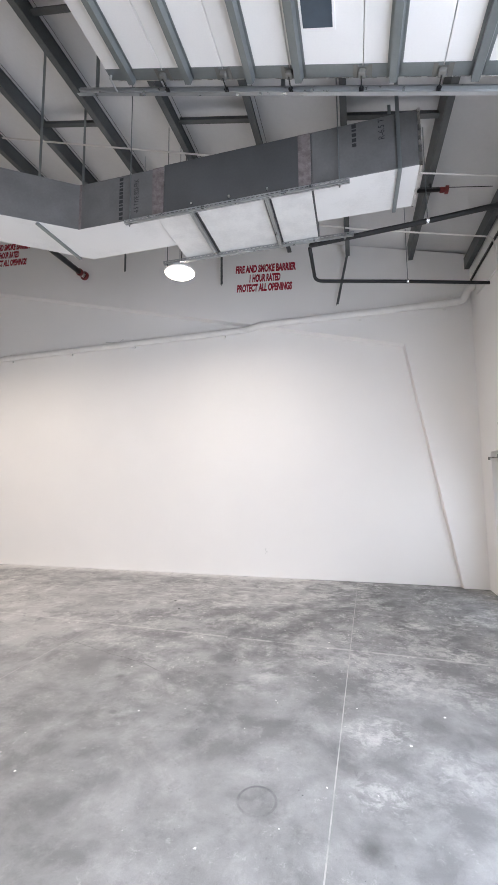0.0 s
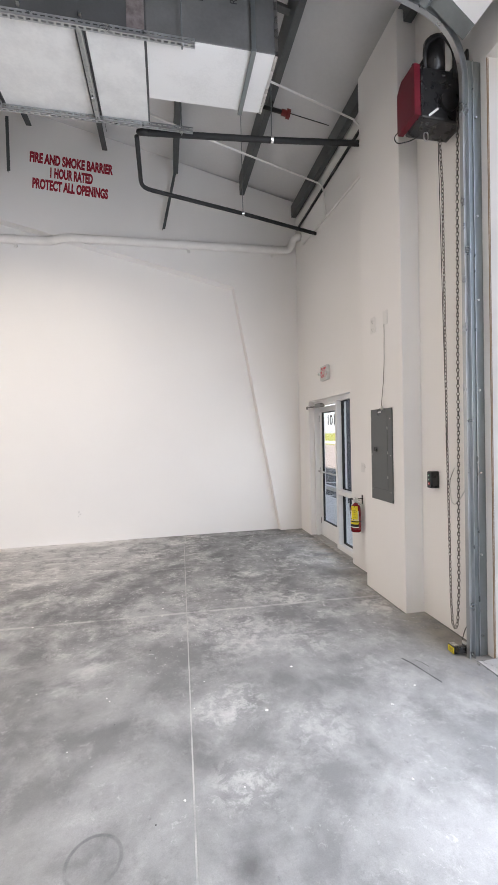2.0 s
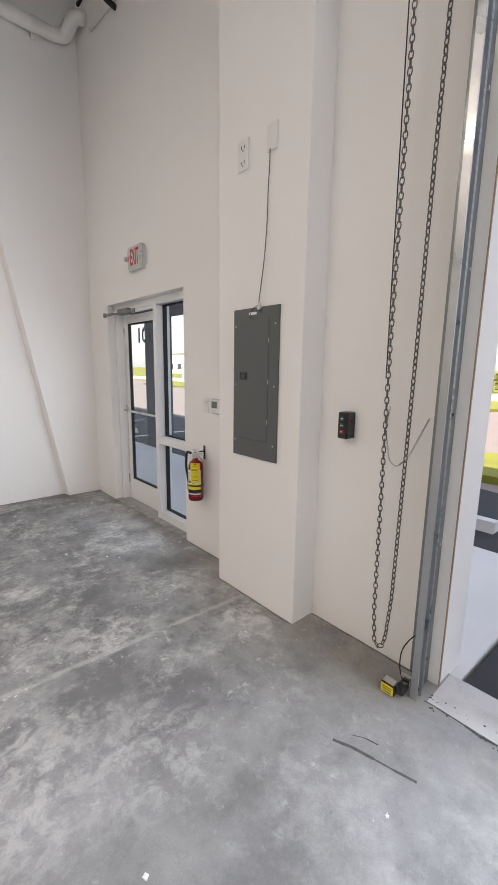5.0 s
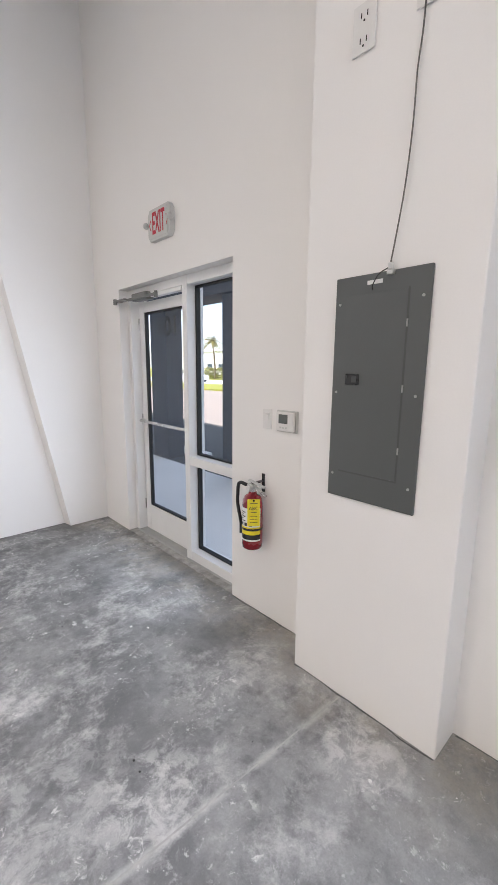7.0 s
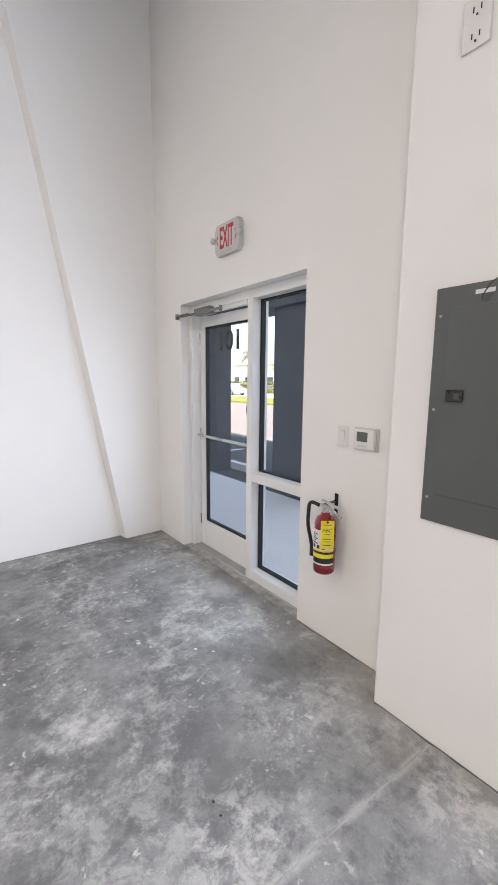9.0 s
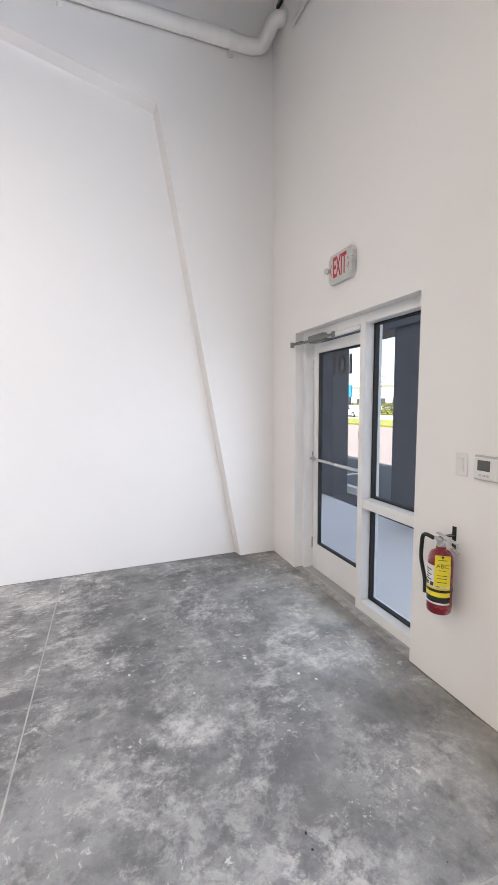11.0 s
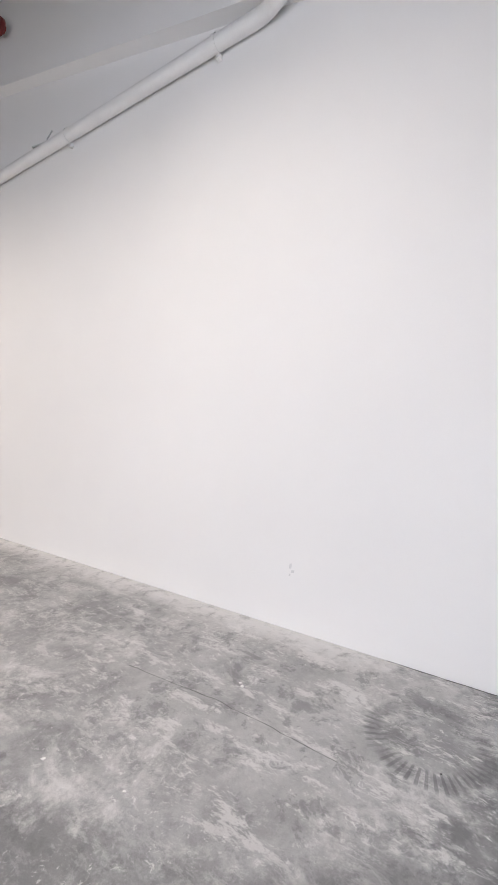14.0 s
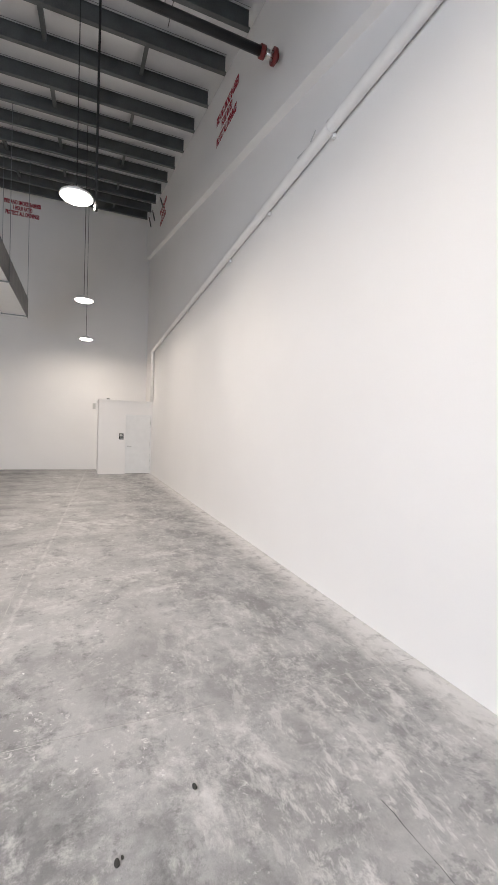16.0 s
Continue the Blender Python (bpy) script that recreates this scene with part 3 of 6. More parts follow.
def hole_wall(name, x0, x1, y0, y1, top, holes, material, label):
    """A wall along y between x0 and x1, built of blocks round its openings (y from, y to, z from, z to)."""
    bm = bmesh.new()
    edges = sorted({y0, y1, *[h[0] for h in holes], *[h[1] for h in holes]})
    for a, b in zip(edges, edges[1:]):
        mid = (a + b) / 2
        hs = [h for h in holes if h[0] < mid < h[1]]
        z = 0.0
        if hs:
            h = hs[0]
            if h[2] > 0:
                add_box(bm, (x0, a, 0), (x1, b, h[2]))
            z = h[3]
        else:
            z = -0.2
        add_box(bm, (x0, a, z), (x1, b, top))
    bmesh.ops.remove_doubles(bm, verts=bm.verts, dist=0.0005)
    return tagged(mesh_object(name, bm, material), label, "wall", kind="structure")


build_front = hole_wall("wall_east", XF, XO, YS, YR + 0.25, 5.6, [(-0.46, 3.2, -0.2, 4.3), (5.46, 6.96, 0.0, 2.18)], WHITE,
                        "white-painted front wall with a roll-up opening and storefront")

# party wall: recessed lower field, thicker band above a sloping ledge and beyond a leaning edge
north = thing("wall_north", "tall white-painted party wall with a shallow recessed field", "wall", kind="structure")
part("recessed_field", box((XB - 0.25, YR, -0.2), (XO - 0.01, YR + 0.25, 10.6)), WHITE, north)
LEDGE = [(1.775, -0.2), (1.01, 4.13), (XB, 4.13 + 0.2355 * (1.01 - XB))]
front_edge = LEDGE + [(XB, 10.55), (XF + 0.005, 5.65), (XF + 0.005, -0.2)]
back_edge = [(LEDGE[0][0] + 0.02, -0.2), (LEDGE[1][0] + 0.02, LEDGE[1][1] + 0.03), (XB, LEDGE[2][1] + 0.03)] + front_edge[3:]
part("upper_band", prism(back_edge, "y", YN, YR + 0.01, front_edge), WHITE, north)

solo("wall_back", prism([(YS, -0.2), (YR + 0.2, -0.2), (YR + 0.2, 10.6), (YS, 10.6)], "x", XB - 0.25, XB), WHITE, "tall white-painted back wall of the unit", "wall", kind="structure")
# unseen side wall, placed close in so that it bounces daylight back
solo("wall_south", box((XB, YS - 0.25, -0.2), (XO, YS, 10.6)), WHITE, "white-painted side wall of the unit", "wall", kind="structure")

# sloping roof insulation
solo("ceiling", prism([(XB - 0.3, deck_z(XB - 0.3)), (XO + 0.1, deck_z(XO + 0.1)), (XO + 0.1, deck_z(XO + 0.1) + 0.3), (XB - 0.3, deck_z(XB - 0.3) + 0.3)], "y", YS - 0.3, YR + 0.3),
     INSUL, "sloping white foil-faced roof insulation between purlins", "ceiling", kind="structure")

# pilaster beside the roll-up opening
solo("pilaster", box((1.95, 4.005, -0.1), (XF + 0.01, 4.74, 5.42), 0.006), WHITE, "white-painted wall pilaster that carries the electrical panel", "wall", kind="structure")


def build_purlin():
    """One C-section purlin with lips, at x = 0 with its lower edge at z = 0."""
    t = 0.005
    out = [(0, 0), (0.075, 0), (0.075, 0.02), (0.075 - t, 0.02), (0.075 - t, t), (t, t), (t, 0.305), (0.075 - t, 0.305), (0.075 - t, 0.29), (0.075, 0.29), (0.075, 0.31), (0, 0.31)]
    bm = prism(out, "y", YS, 7.30)
    ob = solo("roof_purlin", bm, PRIMER, "grey primed steel C-section roof purlin", "roof beam", "roof purlins", "structure")
    return ob


purlin = build_purlin()
purlin.location = (1.14, 0, purlin_z(1.14))
purlin_xs = [1.14 - 1.066 * k for k in range(18)]
for px in purlin_xs[1:]:
    copy_thing(purlin, pose(px, 0, purlin_z(px)))

bridge = None
for row_y, skip in ((3.17, 1), (4.55, 0), (6.08, 0), (0.9, 0)):
    for k, px in enumerate(purlin_xs[:-1]):
        if (k + skip) % 2 or (row_y == 6.08 and k < 6):
            continue
        a, b = px, px - 1.066 + 0.075
        bm = bmesh.new()
        add_prism(bm, [(b + 0.001, purlin_z(b) + 0.14), (a - 0.001, purlin_z(a) + 0.14), (a - 0.001, purlin_z(a) + 0.24), (b + 0.001, purlin_z(b) + 0.24)], "y", row_y, row_y + 0.006)
        add_prism(bm, [(b + 0.001, purlin_z(b) + 0.14), (a - 0.001, purlin_z(a) + 0.14), (a - 0.001, purlin_z(a) + 0.146), (b + 0.001, purlin_z(b) + 0.146)], "y", row_y - 0.06, row_y)
        solo("purlin_bridging", bm, PRIMER, "grey steel angle bridging between two roof purlins", "roof brace", "purlin bridging", "structure")

# eave strut along the front wall
solo("eave_strut", boxes(((2.02, YS, 5.32), (2.028, 7.3, 5.50)), ((2.02, YS, 5.314), (2.10, 7.3, 5.32)), ((2.02, YS, 5.50), (2.10, 7.3, 5.506))), PRIMER,
     "grey primed steel eave strut along the front wall", "roof beam", kind="structure")
solo("eave_gap_trim", box((2.10, 4.745, 5.10), (2.125, 7.3, 5.13)), BLACK_STEEL, "thin black strip under the eave strut", "trim", kind="structure")

floor = build_floor()

# ---- storefront door ----
def build_storefront():
    sf = thing("door_1", "white aluminium storefront frame with a glazed door and sidelight", "storefront", (2.3, 6.2, 0), kind="structure")
    x0, x1 = 2.212, 2.36
    fr = part("door_frame", boxes(((x0, 6.905, 0), (x1, 6.96, 2.18)), ((x0, 6.055, 0), (x1, 6.115, 2.18)), ((x0, 5.46, 0), (x1, 5.515, 2.18)),
                                  ((x0 + 0.002, 5.515, 2.115), (x1, 6.055, 2.18)), ((x0 + 0.002, 6.115, 2.115), (x1, 6.905, 2.18)),
                                  ((x0 + 0.002, 5.515, 0.79), (x1, 6.055, 0.86)), ((x0 + 0.002, 5.515, 0.0), (x1, 6.055, 0.085)), bevel=0.004), TRIM_WHITE, sf)
    part("head_stop", box((x0 - 0.0, 6.12, 2.085), (x0 + 0.03, 6.90, 2.113), 0.003), TRIM_WHITE, sf)
    for a, b in ((0.085, 0.79), (0.86, 2.115)):
        pane = part("sidelight_pane", box((2.30, 5.52, a + 0.005), (2.306, 6.05, b - 0.005)), GLASS, sf)
        part("gasket", boxes(((2.285, 6.037, a + 0.001), (2.32, 6.0535, b - 0.001)), ((2.285, 5.517, a + 0.001), (2.32, 5.53, b - 0.001)), ((2.285, 5.53, b - 0.014), (2.32, 6.037, b - 0.001)), ((2.285, 5.53, a + 0.001), (2.32, 6.037, a + 0.014))), GASKET, sf)
        pane.visible_shadow = False
    y0, y1, l0, l1 = 6.123, 6.897, 2.29, 2.334
    leaf = part("door_leaf", boxes(((l0, y1 - 0.075, 0.012), (l1, y1, 2.08)), ((l0, y0, 0.012), (l1, y0 + 0.062, 2.08)), ((l0 + 0.001, y0 + 0.062, 1.995), (l1 - 0.001, y1 - 0.075, 2.08)), ((l0 + 0.001, y0 + 0.062, 0.012), (l1 - 0.001, y1 - 0.075, 0.255)), bevel=0.003), TRIM_WHITE, sf, "white door leaf with a deep bottom rail")
    dp = part("door_pane", box((2.309, y0 + 0.063, 0.256), (2.315, y1 - 0.076, 1.994)), GLASS, leaf)
    dp.visible_shadow = False
    part("door_gasket", boxes(((2.297, y1 - 0.091, 0.256), (2.327, y1 - 0.0755, 1.994)), ((2.297, y0 + 0.0625, 0.256), (2.327, y0 + 0.073, 1.994)), ((2.297, y0 + 0.073, 1.98), (2.327, y1 - 0.091, 1.994)), ((2.297, y0 + 0.073, 0.256), (2.327, y1 - 0.091, 0.27))), GASKET, leaf)
    part("push_bar", tube(rounded([(l0, y1 - 0.03, 1.055), (l0 - 0.05, y1 - 0.03, 1.055), (l0 - 0.05, y0 + 0.03, 1.05), (l0, y0 + 0.03, 1.05)], 0.02), 0.0125, 12), STEEL, leaf, "brushed steel push bar", True)
    part("lock_indicator", box((l0 - 0.014, y0 + 0.005, 1.29), (l0, y0 + 0.085, 1.345), 0.003), PLASTIC_B, leaf, "black lock housing")
    part("unit_number", letters("101", 0.21, pose(2.3165, 6.49, 1.855, 90, 0, 90), 0.0004, width=0.27, bold=0.006), INK, leaf, "black unit number 101 on the glass")
    for z in (0.25, 1.06, 1.9):
        part("hinge", rod((l0 - 0.004, y1 + 0.003, z - 0.05), (l0 - 0.004, y1 + 0.003, z + 0.05), 0.007, 8), STEEL, leaf)
    part("threshold", prism([(2.20, 0), (2.215, 0.012), (2.37, 0.012), (2.40, 0)], "y", 5.462, 6.958), ALU_GREY, sf, "dull aluminium threshold")
    cl = part("door_closer", box((2.165, 6.56, 2.07), (2.25, 6.80, 2.13), 0.012), CLOSER, sf, "grey door closer with a folding arm")
    part("closer_arm", merge(box((2.128, 6.35, 2.07), (2.152, 6.82, 2.088), 0.003), rod((2.143, 6.36, 2.055), (2.143, 6.36, 2.10), 0.014), box((2.10, 6.80, 2.076), (2.16, 6.99, 2.09), 0.003), rod((2.112, 6.985, 2.055), (2.112, 6.985, 2.10), 0.016)), CLOSER, cl)
    return sf


build_storefront()
solo("door_sill_strip", box((2.137, 5.462, 0.0005), (2.199, 6.958, 0.006)), DUST, "dusty concrete sill in front of the storefront", "trim", kind="structure")


def build_exit_sign():
    ob = thing("exit_sign", "grey plastic exit sign with red letters above the door", "exit sign", (XF, 6.235, 2.43))
    shape = [(6.065, 2.46), (6.09, 2.425), (6.335, 2.425), (6.36, 2.46), (6.36, 2.60), (6.335, 2.635), (6.09, 2.635), (6.065, 2.60)]
    part("housing", prism(shape, "x", 2.098, XF - 0.001, None), PLASTIC_G, ob)
    part("face", box((2.094, 6.10, 2.44), (2.0975, 6.325, 2.62), 0.001), PLASTIC_G, ob)
    part("letters", letters("EXIT", 0.20, on_front(2.0932, 6.213, 2.53), 0.0006, width=0.165, bold=0.004), EXIT_RED, ob, "red EXIT letters")
    for s, y in ((1, 6.325), (-1, 6.10)):
        part("chevron", prism([(y - s * 0.014, 2.565), (y - s * 0.007, 2.565), (y + s * 0.012, 2.53), (y - s * 0.007, 2.495), (y - s * 0.014, 2.495), (y + s * 0.004, 2.53)], "x", 2.0928, 2.0938), EXIT_RED, ob)
        lamp = part("lamp_head", add_turn(bmesh.new(), [(0.010, 0), (0.019, 0.006), (0.022, 0.024), (0.016, 0.034)], (0, 0, 0), 14), PLASTIC_G, ob, "small grey emergency lamp head", True)
        lamp.data.transform(pose(2.105, 6.213 + s * 0.158, 2.535, 0, -90 + s * 10, 0))
        part("lamp_arm", rod((2.11, 6.213 + s * 0.140, 2.535), (2.11, 6.213 + s * 0.160, 2.535), 0.008, 8), PLASTIC_G, ob)
    return ob


build_exit_sign()


def build_extinguisher():
    c = (2.045, 5.172)
    ob = thing("fire_extinguisher", "red fire extinguisher with yellow tag hung on the white wall", "fire extinguisher", (c[0], c[1], 0.48))
    body = add_turn(bmesh.new(), [(0.052, 0.0), (0.059, 0.008), (0.061, 0.03), (0.061, 0.27), (0.056, 0.298), (0.045, 0.318), (0.026, 0.328), (0.022, 0.345)], (c[0], c[1], 0.478), 28)
    cyl = part("cylinder", body, RED_CYL, ob, "", True)

    def band(z0, z1, r, a0, a1, name, m, n=14):
        bm = bmesh.new()
        ring = [(math.cos(radians(a0 + (a1 - a0) * i / n)), math.sin(radians(a0 + (a1 - a0) * i / n))) for i in range(n + 1)]
        lo = [bm.verts.new((c[0] + r * x, c[1] + r * y, z0)) for x, y in ring]
        hi = [bm.verts.new((c[0] + r * x, c[1] + r * y, z1)) for x, y in ring]
        for i in range(n):
            bm.faces.new((lo[i], lo[i + 1], hi[i + 1], hi[i]))
        return part(name, bm, m, cyl, "", True)

    band(0.535, 0.735, 0.0614, 140, 275, "white_label", PAPER)
    band(0.575, 0.622, 0.0618, 140, 275, "yellow_band", YELLOW)
    band(0.545, 0.575, 0.0618, 140, 275, "black_band", PLASTIC_B)
    for k, z in enumerate((0.655, 0.668, 0.681, 0.694, 0.707)):
        band(z, z + 0.006, 0.0619, 140, 185 - (k % 2) * 14, "print_line", INK, 6)
    for a in (150, 178, 206):
        band(0.628, 0.648, 0.0619, a, a + 18, "pictogram", INK, 4)
    band(0.6, 0.613, 0.0635, 0, 360, "strap", PLASTIC_B, 28)
    turn = Matrix.Rotation(radians(52), 3, "Z")
    tx, ty = c[0] + 0.066 * math.cos(radians(232)), c[1] + 0.066 * math.sin(radians(232))
    tag = part("tag", box((tx - 0.001, ty - 0.036, 0.635), (tx + 0.001, ty + 0.036, 0.795), 0.0, turn), YELLOW, ob, "yellow inspection tag with faint print")
    nx, ny = 0.0014 * math.cos(radians(232)), 0.0014 * math.sin(radians(232))
    part("tag_letters", letters("ABC", 0.03, pose(tx + nx, ty + ny, 0.74, 90, 0, -38), 0.0003), INK, tag)
    for z, w in ((0.77, 0.045), (0.716, 0.035), (0.69, 0.044), (0.675, 0.044), (0.655, 0.044)):
        part("print_line", box((tx + nx - 0.0003, ty + ny - w / 2, z), (tx + nx + 0.0003, ty + ny + w / 2, z + 0.003), 0, turn), INK, tag)
    part("tag_eyelet", rod((tx - nx * 3, ty - ny * 3, 0.787), (tx + nx * 2, ty + ny * 2, 0.787), 0.006, 10), PLASTIC_B, tag)
    part("valve", merge(add_rod(bmesh.new(), (c[0], c[1], 0.815), (c[0], c[1], 0.855), 0.02, 14), box((c[0] - 0.02, c[1] - 0.02, 0.84), (c[0] + 0.02, c[1] + 0.03, 0.868), 0.005)), STEEL, ob)
    part("upper_lever", merge(box((c[0] - 0.012, c[1] - 0.10, 0.872), (c[0] + 0.012, c[1] + 0.03, 0.88), 0.003, Matrix.Rotation(radians(10), 3, "X"))), STEEL, ob)
    part("lower_lever", box((c[0] - 0.010, c[1] - 0.115, 0.832), (c[0] + 0.010, c[1] - 0.015, 0.840), 0.003, Matrix.Rotation(radians(24), 3, "X")), STEEL, ob)
    part("gauge", rod((c[0] - 0.024, c[1] + 0.01, 0.846), (c[0] - 0.034, c[1] + 0.01, 0.846), 0.014, 14), PLASTIC_W, ob)
    hose = rounded([(c[0] - 0.01, c[1] + 0.025, 0.853), (c[0] - 0.01, c[1] + 0.115, 0.865), (c[0] - 0.01, c[1] + 0.125, 0.72), (c[0] - 0.01, c[1] + 0.09, 0.62), (c[0] - 0.01, c[1] + 0.082, 0.56)], 0.05)
    part("hose", tube(hose, 0.0105, 10), BLACK, ob, "black rubber hose", True)
    part("nozzle", rod((c[0] - 0.01, c[1] + 0.085, 0.60), (c[0] - 0.01, c[1] + 0.080, 0.545), 0.013, 10, 0.016), PLASTIC_B, ob)
    part("wall_bracket", merge(box((XF - 0.005, c[1] - 0.012, 0.80), (XF - 0.001, c[1] + 0.012, 0.915), 0.001), box((c[0], c[1] - 0.012, 0.868), (XF - 0.004, c[1] + 0.012, 0.874)), rod((XF - 0.008, c[1], 0.905), (XF - 0.001, c[1], 0.905), 0.006)), PLASTIC_B, ob, "black steel hanging bracket")
    return ob


build_extinguisher()


def build_thermostat():
    ob = thing("thermostat", "pale grey wall thermostat with a small screen", "thermostat", (XF, 4.99, 1.19))
    part("back_plate", box((XF - 0.012, 4.915, 1.185), (XF - 0.001, 5.065, 1.305), 0.004), PLASTIC_G, ob)
    part("body", box((XF - 0.034, 4.925, 1.193), (XF - 0.012, 5.055, 1.297), 0.008), PLASTIC_W, ob)
    part("screen", box((XF - 0.036, 4.965, 1.235), (XF - 0.0335, 5.03, 1.285), 0.001), SCREEN, ob)
    for y in (4.975, 4.995, 5.015):
        part("button", box((XF - 0.037, y - 0.006, 1.208), (XF - 0.0335, y + 0.006, 1.218), 0.001), PLASTIC_G, ob)


def build_switch():
    ob = thing("light_switch", "white rocker light switch on the front wall", "light switch", (XF, 5.145, 1.19))
    part("plate", box((XF - 0.007, 5.11, 1.187), (XF - 0.001, 5.18, 1.302), 0.003), PLASTIC_W, ob)
    part("rocker", prism([(XF - 0.008, 1.21), (XF - 0.014, 1.275), (XF - 0.006, 1.28), (XF - 0.006, 1.21)], "y", 5.129, 5.161), PLASTIC_W, ob)


build_thermostat()
build_switch()


def build_panel():
    xp = 1.95
    ob = thing("electrical_panel", "grey steel electrical panel cover set on the white pilaster", "electrical panel", (xp, 4.37, 0.98))
    part("cover", box((xp - 0.014, 4.172, 0.98), (xp - 0.001, 4.568, 1.893), 0.003), PANEL_GREY, ob)
    door = part("panel_door", box((xp - 0.0155, 4.255, 1.10), (xp - 0.0135, 4.515, 1.82), 0.0008), PANEL_GREY, ob, "hinged grey panel door")
    part("door_groove", boxes(((xp - 0.0150, 4.248, 1.093), (xp - 0.0138, 4.255, 1.827)), ((xp - 0.0150, 4.255, 1.093), (xp - 0.0138, 4.515, 1.10))), PANEL_EDGE, ob)
    part("latch", box((xp - 0.024, 4.435, 1.468), (xp - 0.0185, 4.50, 1.512), 0.003), PLASTIC_B, door, "black latch")
    part("latch_slide", box((xp - 0.027, 4.445, 1.478), (xp - 0.0235, 4.468, 1.502), 0.002), PANEL_EDGE, door)
    for z in (1.22, 1.46, 1.70):
        part("hinge", box((xp - 0.019, 4.248, z - 0.014), (xp - 0.0135, 4.253, z + 0.014), 0.001), ALU_GREY, ob)
    for y in (4.545, 4.198):
        for z in (1.08, 1.435, 1.79):
            part("screw", rod((xp - 0.0175, y, z), (xp - 0.0135, y, z), 0.0055, 10), ALU_GREY, ob)
    part("maker_plate", box((xp - 0.0148, 4.36, 1.853), (xp - 0.0138, 4.425, 1.868)), PAPER, ob, "small white maker's plate")
    part("cable_clamp", merge(rod((xp - 0.025, 4.325, 1.893), (xp - 0.025, 4.325, 1.915), 0.011), box((xp - 0.032, 4.312, 1.875), (xp - 0.012, 4.338, 1.893), 0.003)), STEEL, ob)
    pts = [(xp - 0.03, 4.325, 1.91), (xp - 0.028, 4.312, 2.0), (xp - 0.02, 4.295, 2.15), (xp - 0.014, 4.284, 2.35), (xp - 0.012, 4.285, 2.52), (xp - 0.016, 4.272, 2.62), (xp - 0.02, 4.268, 2.70)]
    wire = solo("armoured_cable", tube(rounded(pts, 0.08), 0.003, 8), CHAIN, "thin twisted metal cable from panel to box above", "cable", smooth=True)
    tail = solo("loose_wire", tube(rounded([(xp - 0.03, 4.33, 1.90), (xp - 0.05, 4.36, 1.88), (xp - 0.04, 4.39, 1.84), (xp - 0.022, 4.395, 1.83)], 0.02), 0.002, 6), BLACK, "short black wire looped at the panel top", "cable", smooth=True)


build_panel()


def build_outlet(y0, y1, z0, z1, sockets):
    xp = 1.95
    ob = thing("wall_outlet", "white electrical outlet plate high on the pilaster", "outlet", (xp, (y0 + y1) / 2, z0), "pilaster outlets")
    part("box", box((xp - 0.004, y0 + 0.006, z0 + 0.006), (xp - 0.001, y1 - 0.006, z1 - 0.006)), PLASTIC_W, ob)
    part("plate", box((xp - 0.011, y0, z0), (xp - 0.004, y1, z1), 0.003), PLASTIC_W, ob)
    for i in range(sockets):
        z = z0 + (z1 - z0) * (i + 0.5) / sockets
        for dy in (-0.018, 0.018):
            part("slot", box((xp - 0.0122, (y0 + y1) / 2 + dy * 0.7 - 0.002, z - 0.009), (xp - 0.0108, (y0 + y1) / 2 + dy * 0.7 + 0.002, z + 0.009)), GASKET, ob)
        part("earth_hole", rod((xp - 0.0122, (y0 + y1) / 2, z - 0.018), (xp - 0.0108, (y0 + y1) / 2, z - 0.018), 0.004, 8), GASKET, ob)


build_outlet(4.455, 4.55, 2.67, 2.83, 2)
build_outlet(4.225, 4.305, 2.695, 2.83, 0)


def build_push_buttons():
    ob = thing("push_button_station", "black three-button station for the roll-up door", "push button", (XF, 3.795, 1.17))
    part("case", box((XF - 0.075, 3.765, 1.17), (XF - 0.001, 3.827, 1.315), 0.008), PLASTIC_B, ob)
    part("face_rim", box((XF - 0.079, 3.769, 1.174), (XF - 0.0752, 3.823, 1.311), 0.002), PLASTIC_B, ob)
    for z, m, n in ((1.280, GREEN_B, "open_button"), (1.245, GREEN_B, "close_button"), (1.210, RED_B, "stop_button")):
        part(n, box((XF - 0.085, 3.784, z - 0.010), (XF - 0.0792, 3.808, z + 0.010), 0.003), m, ob)
        part("legend", box((XF - 0.0858, 3.789, z - 0.002), (XF - 0.0851, 3.803, z + 0.002)), PAPER, ob)


build_push_buttons()


# ---- roll-up door: tracks, sections overhead, operator ----
RAIL_K = 0.27


def rail_z(x):
    return 4.58 + RAIL_K * (1.72 - x)


def track_path():
    pts = [Vector((1.985, 0, 0.0)), Vector((1.985, 0, 4.12))]
    d = Vector((-1, 0, RAIL_K)).normalized()
    end = Vector((1.62, 0, rail_z(1.62)))
    corner = Vector((1.985, 0, rail_z(1.985)))
    for j in range(1, 9):
        t = j / 9
        pts.append(pts[1] * (1 - t) ** 2 + corner * 2 * t * (1 - t) + end * t ** 2)
    pts += [end, Vector((-2.5, 0, rail_z(-2.5)))]
    return pts


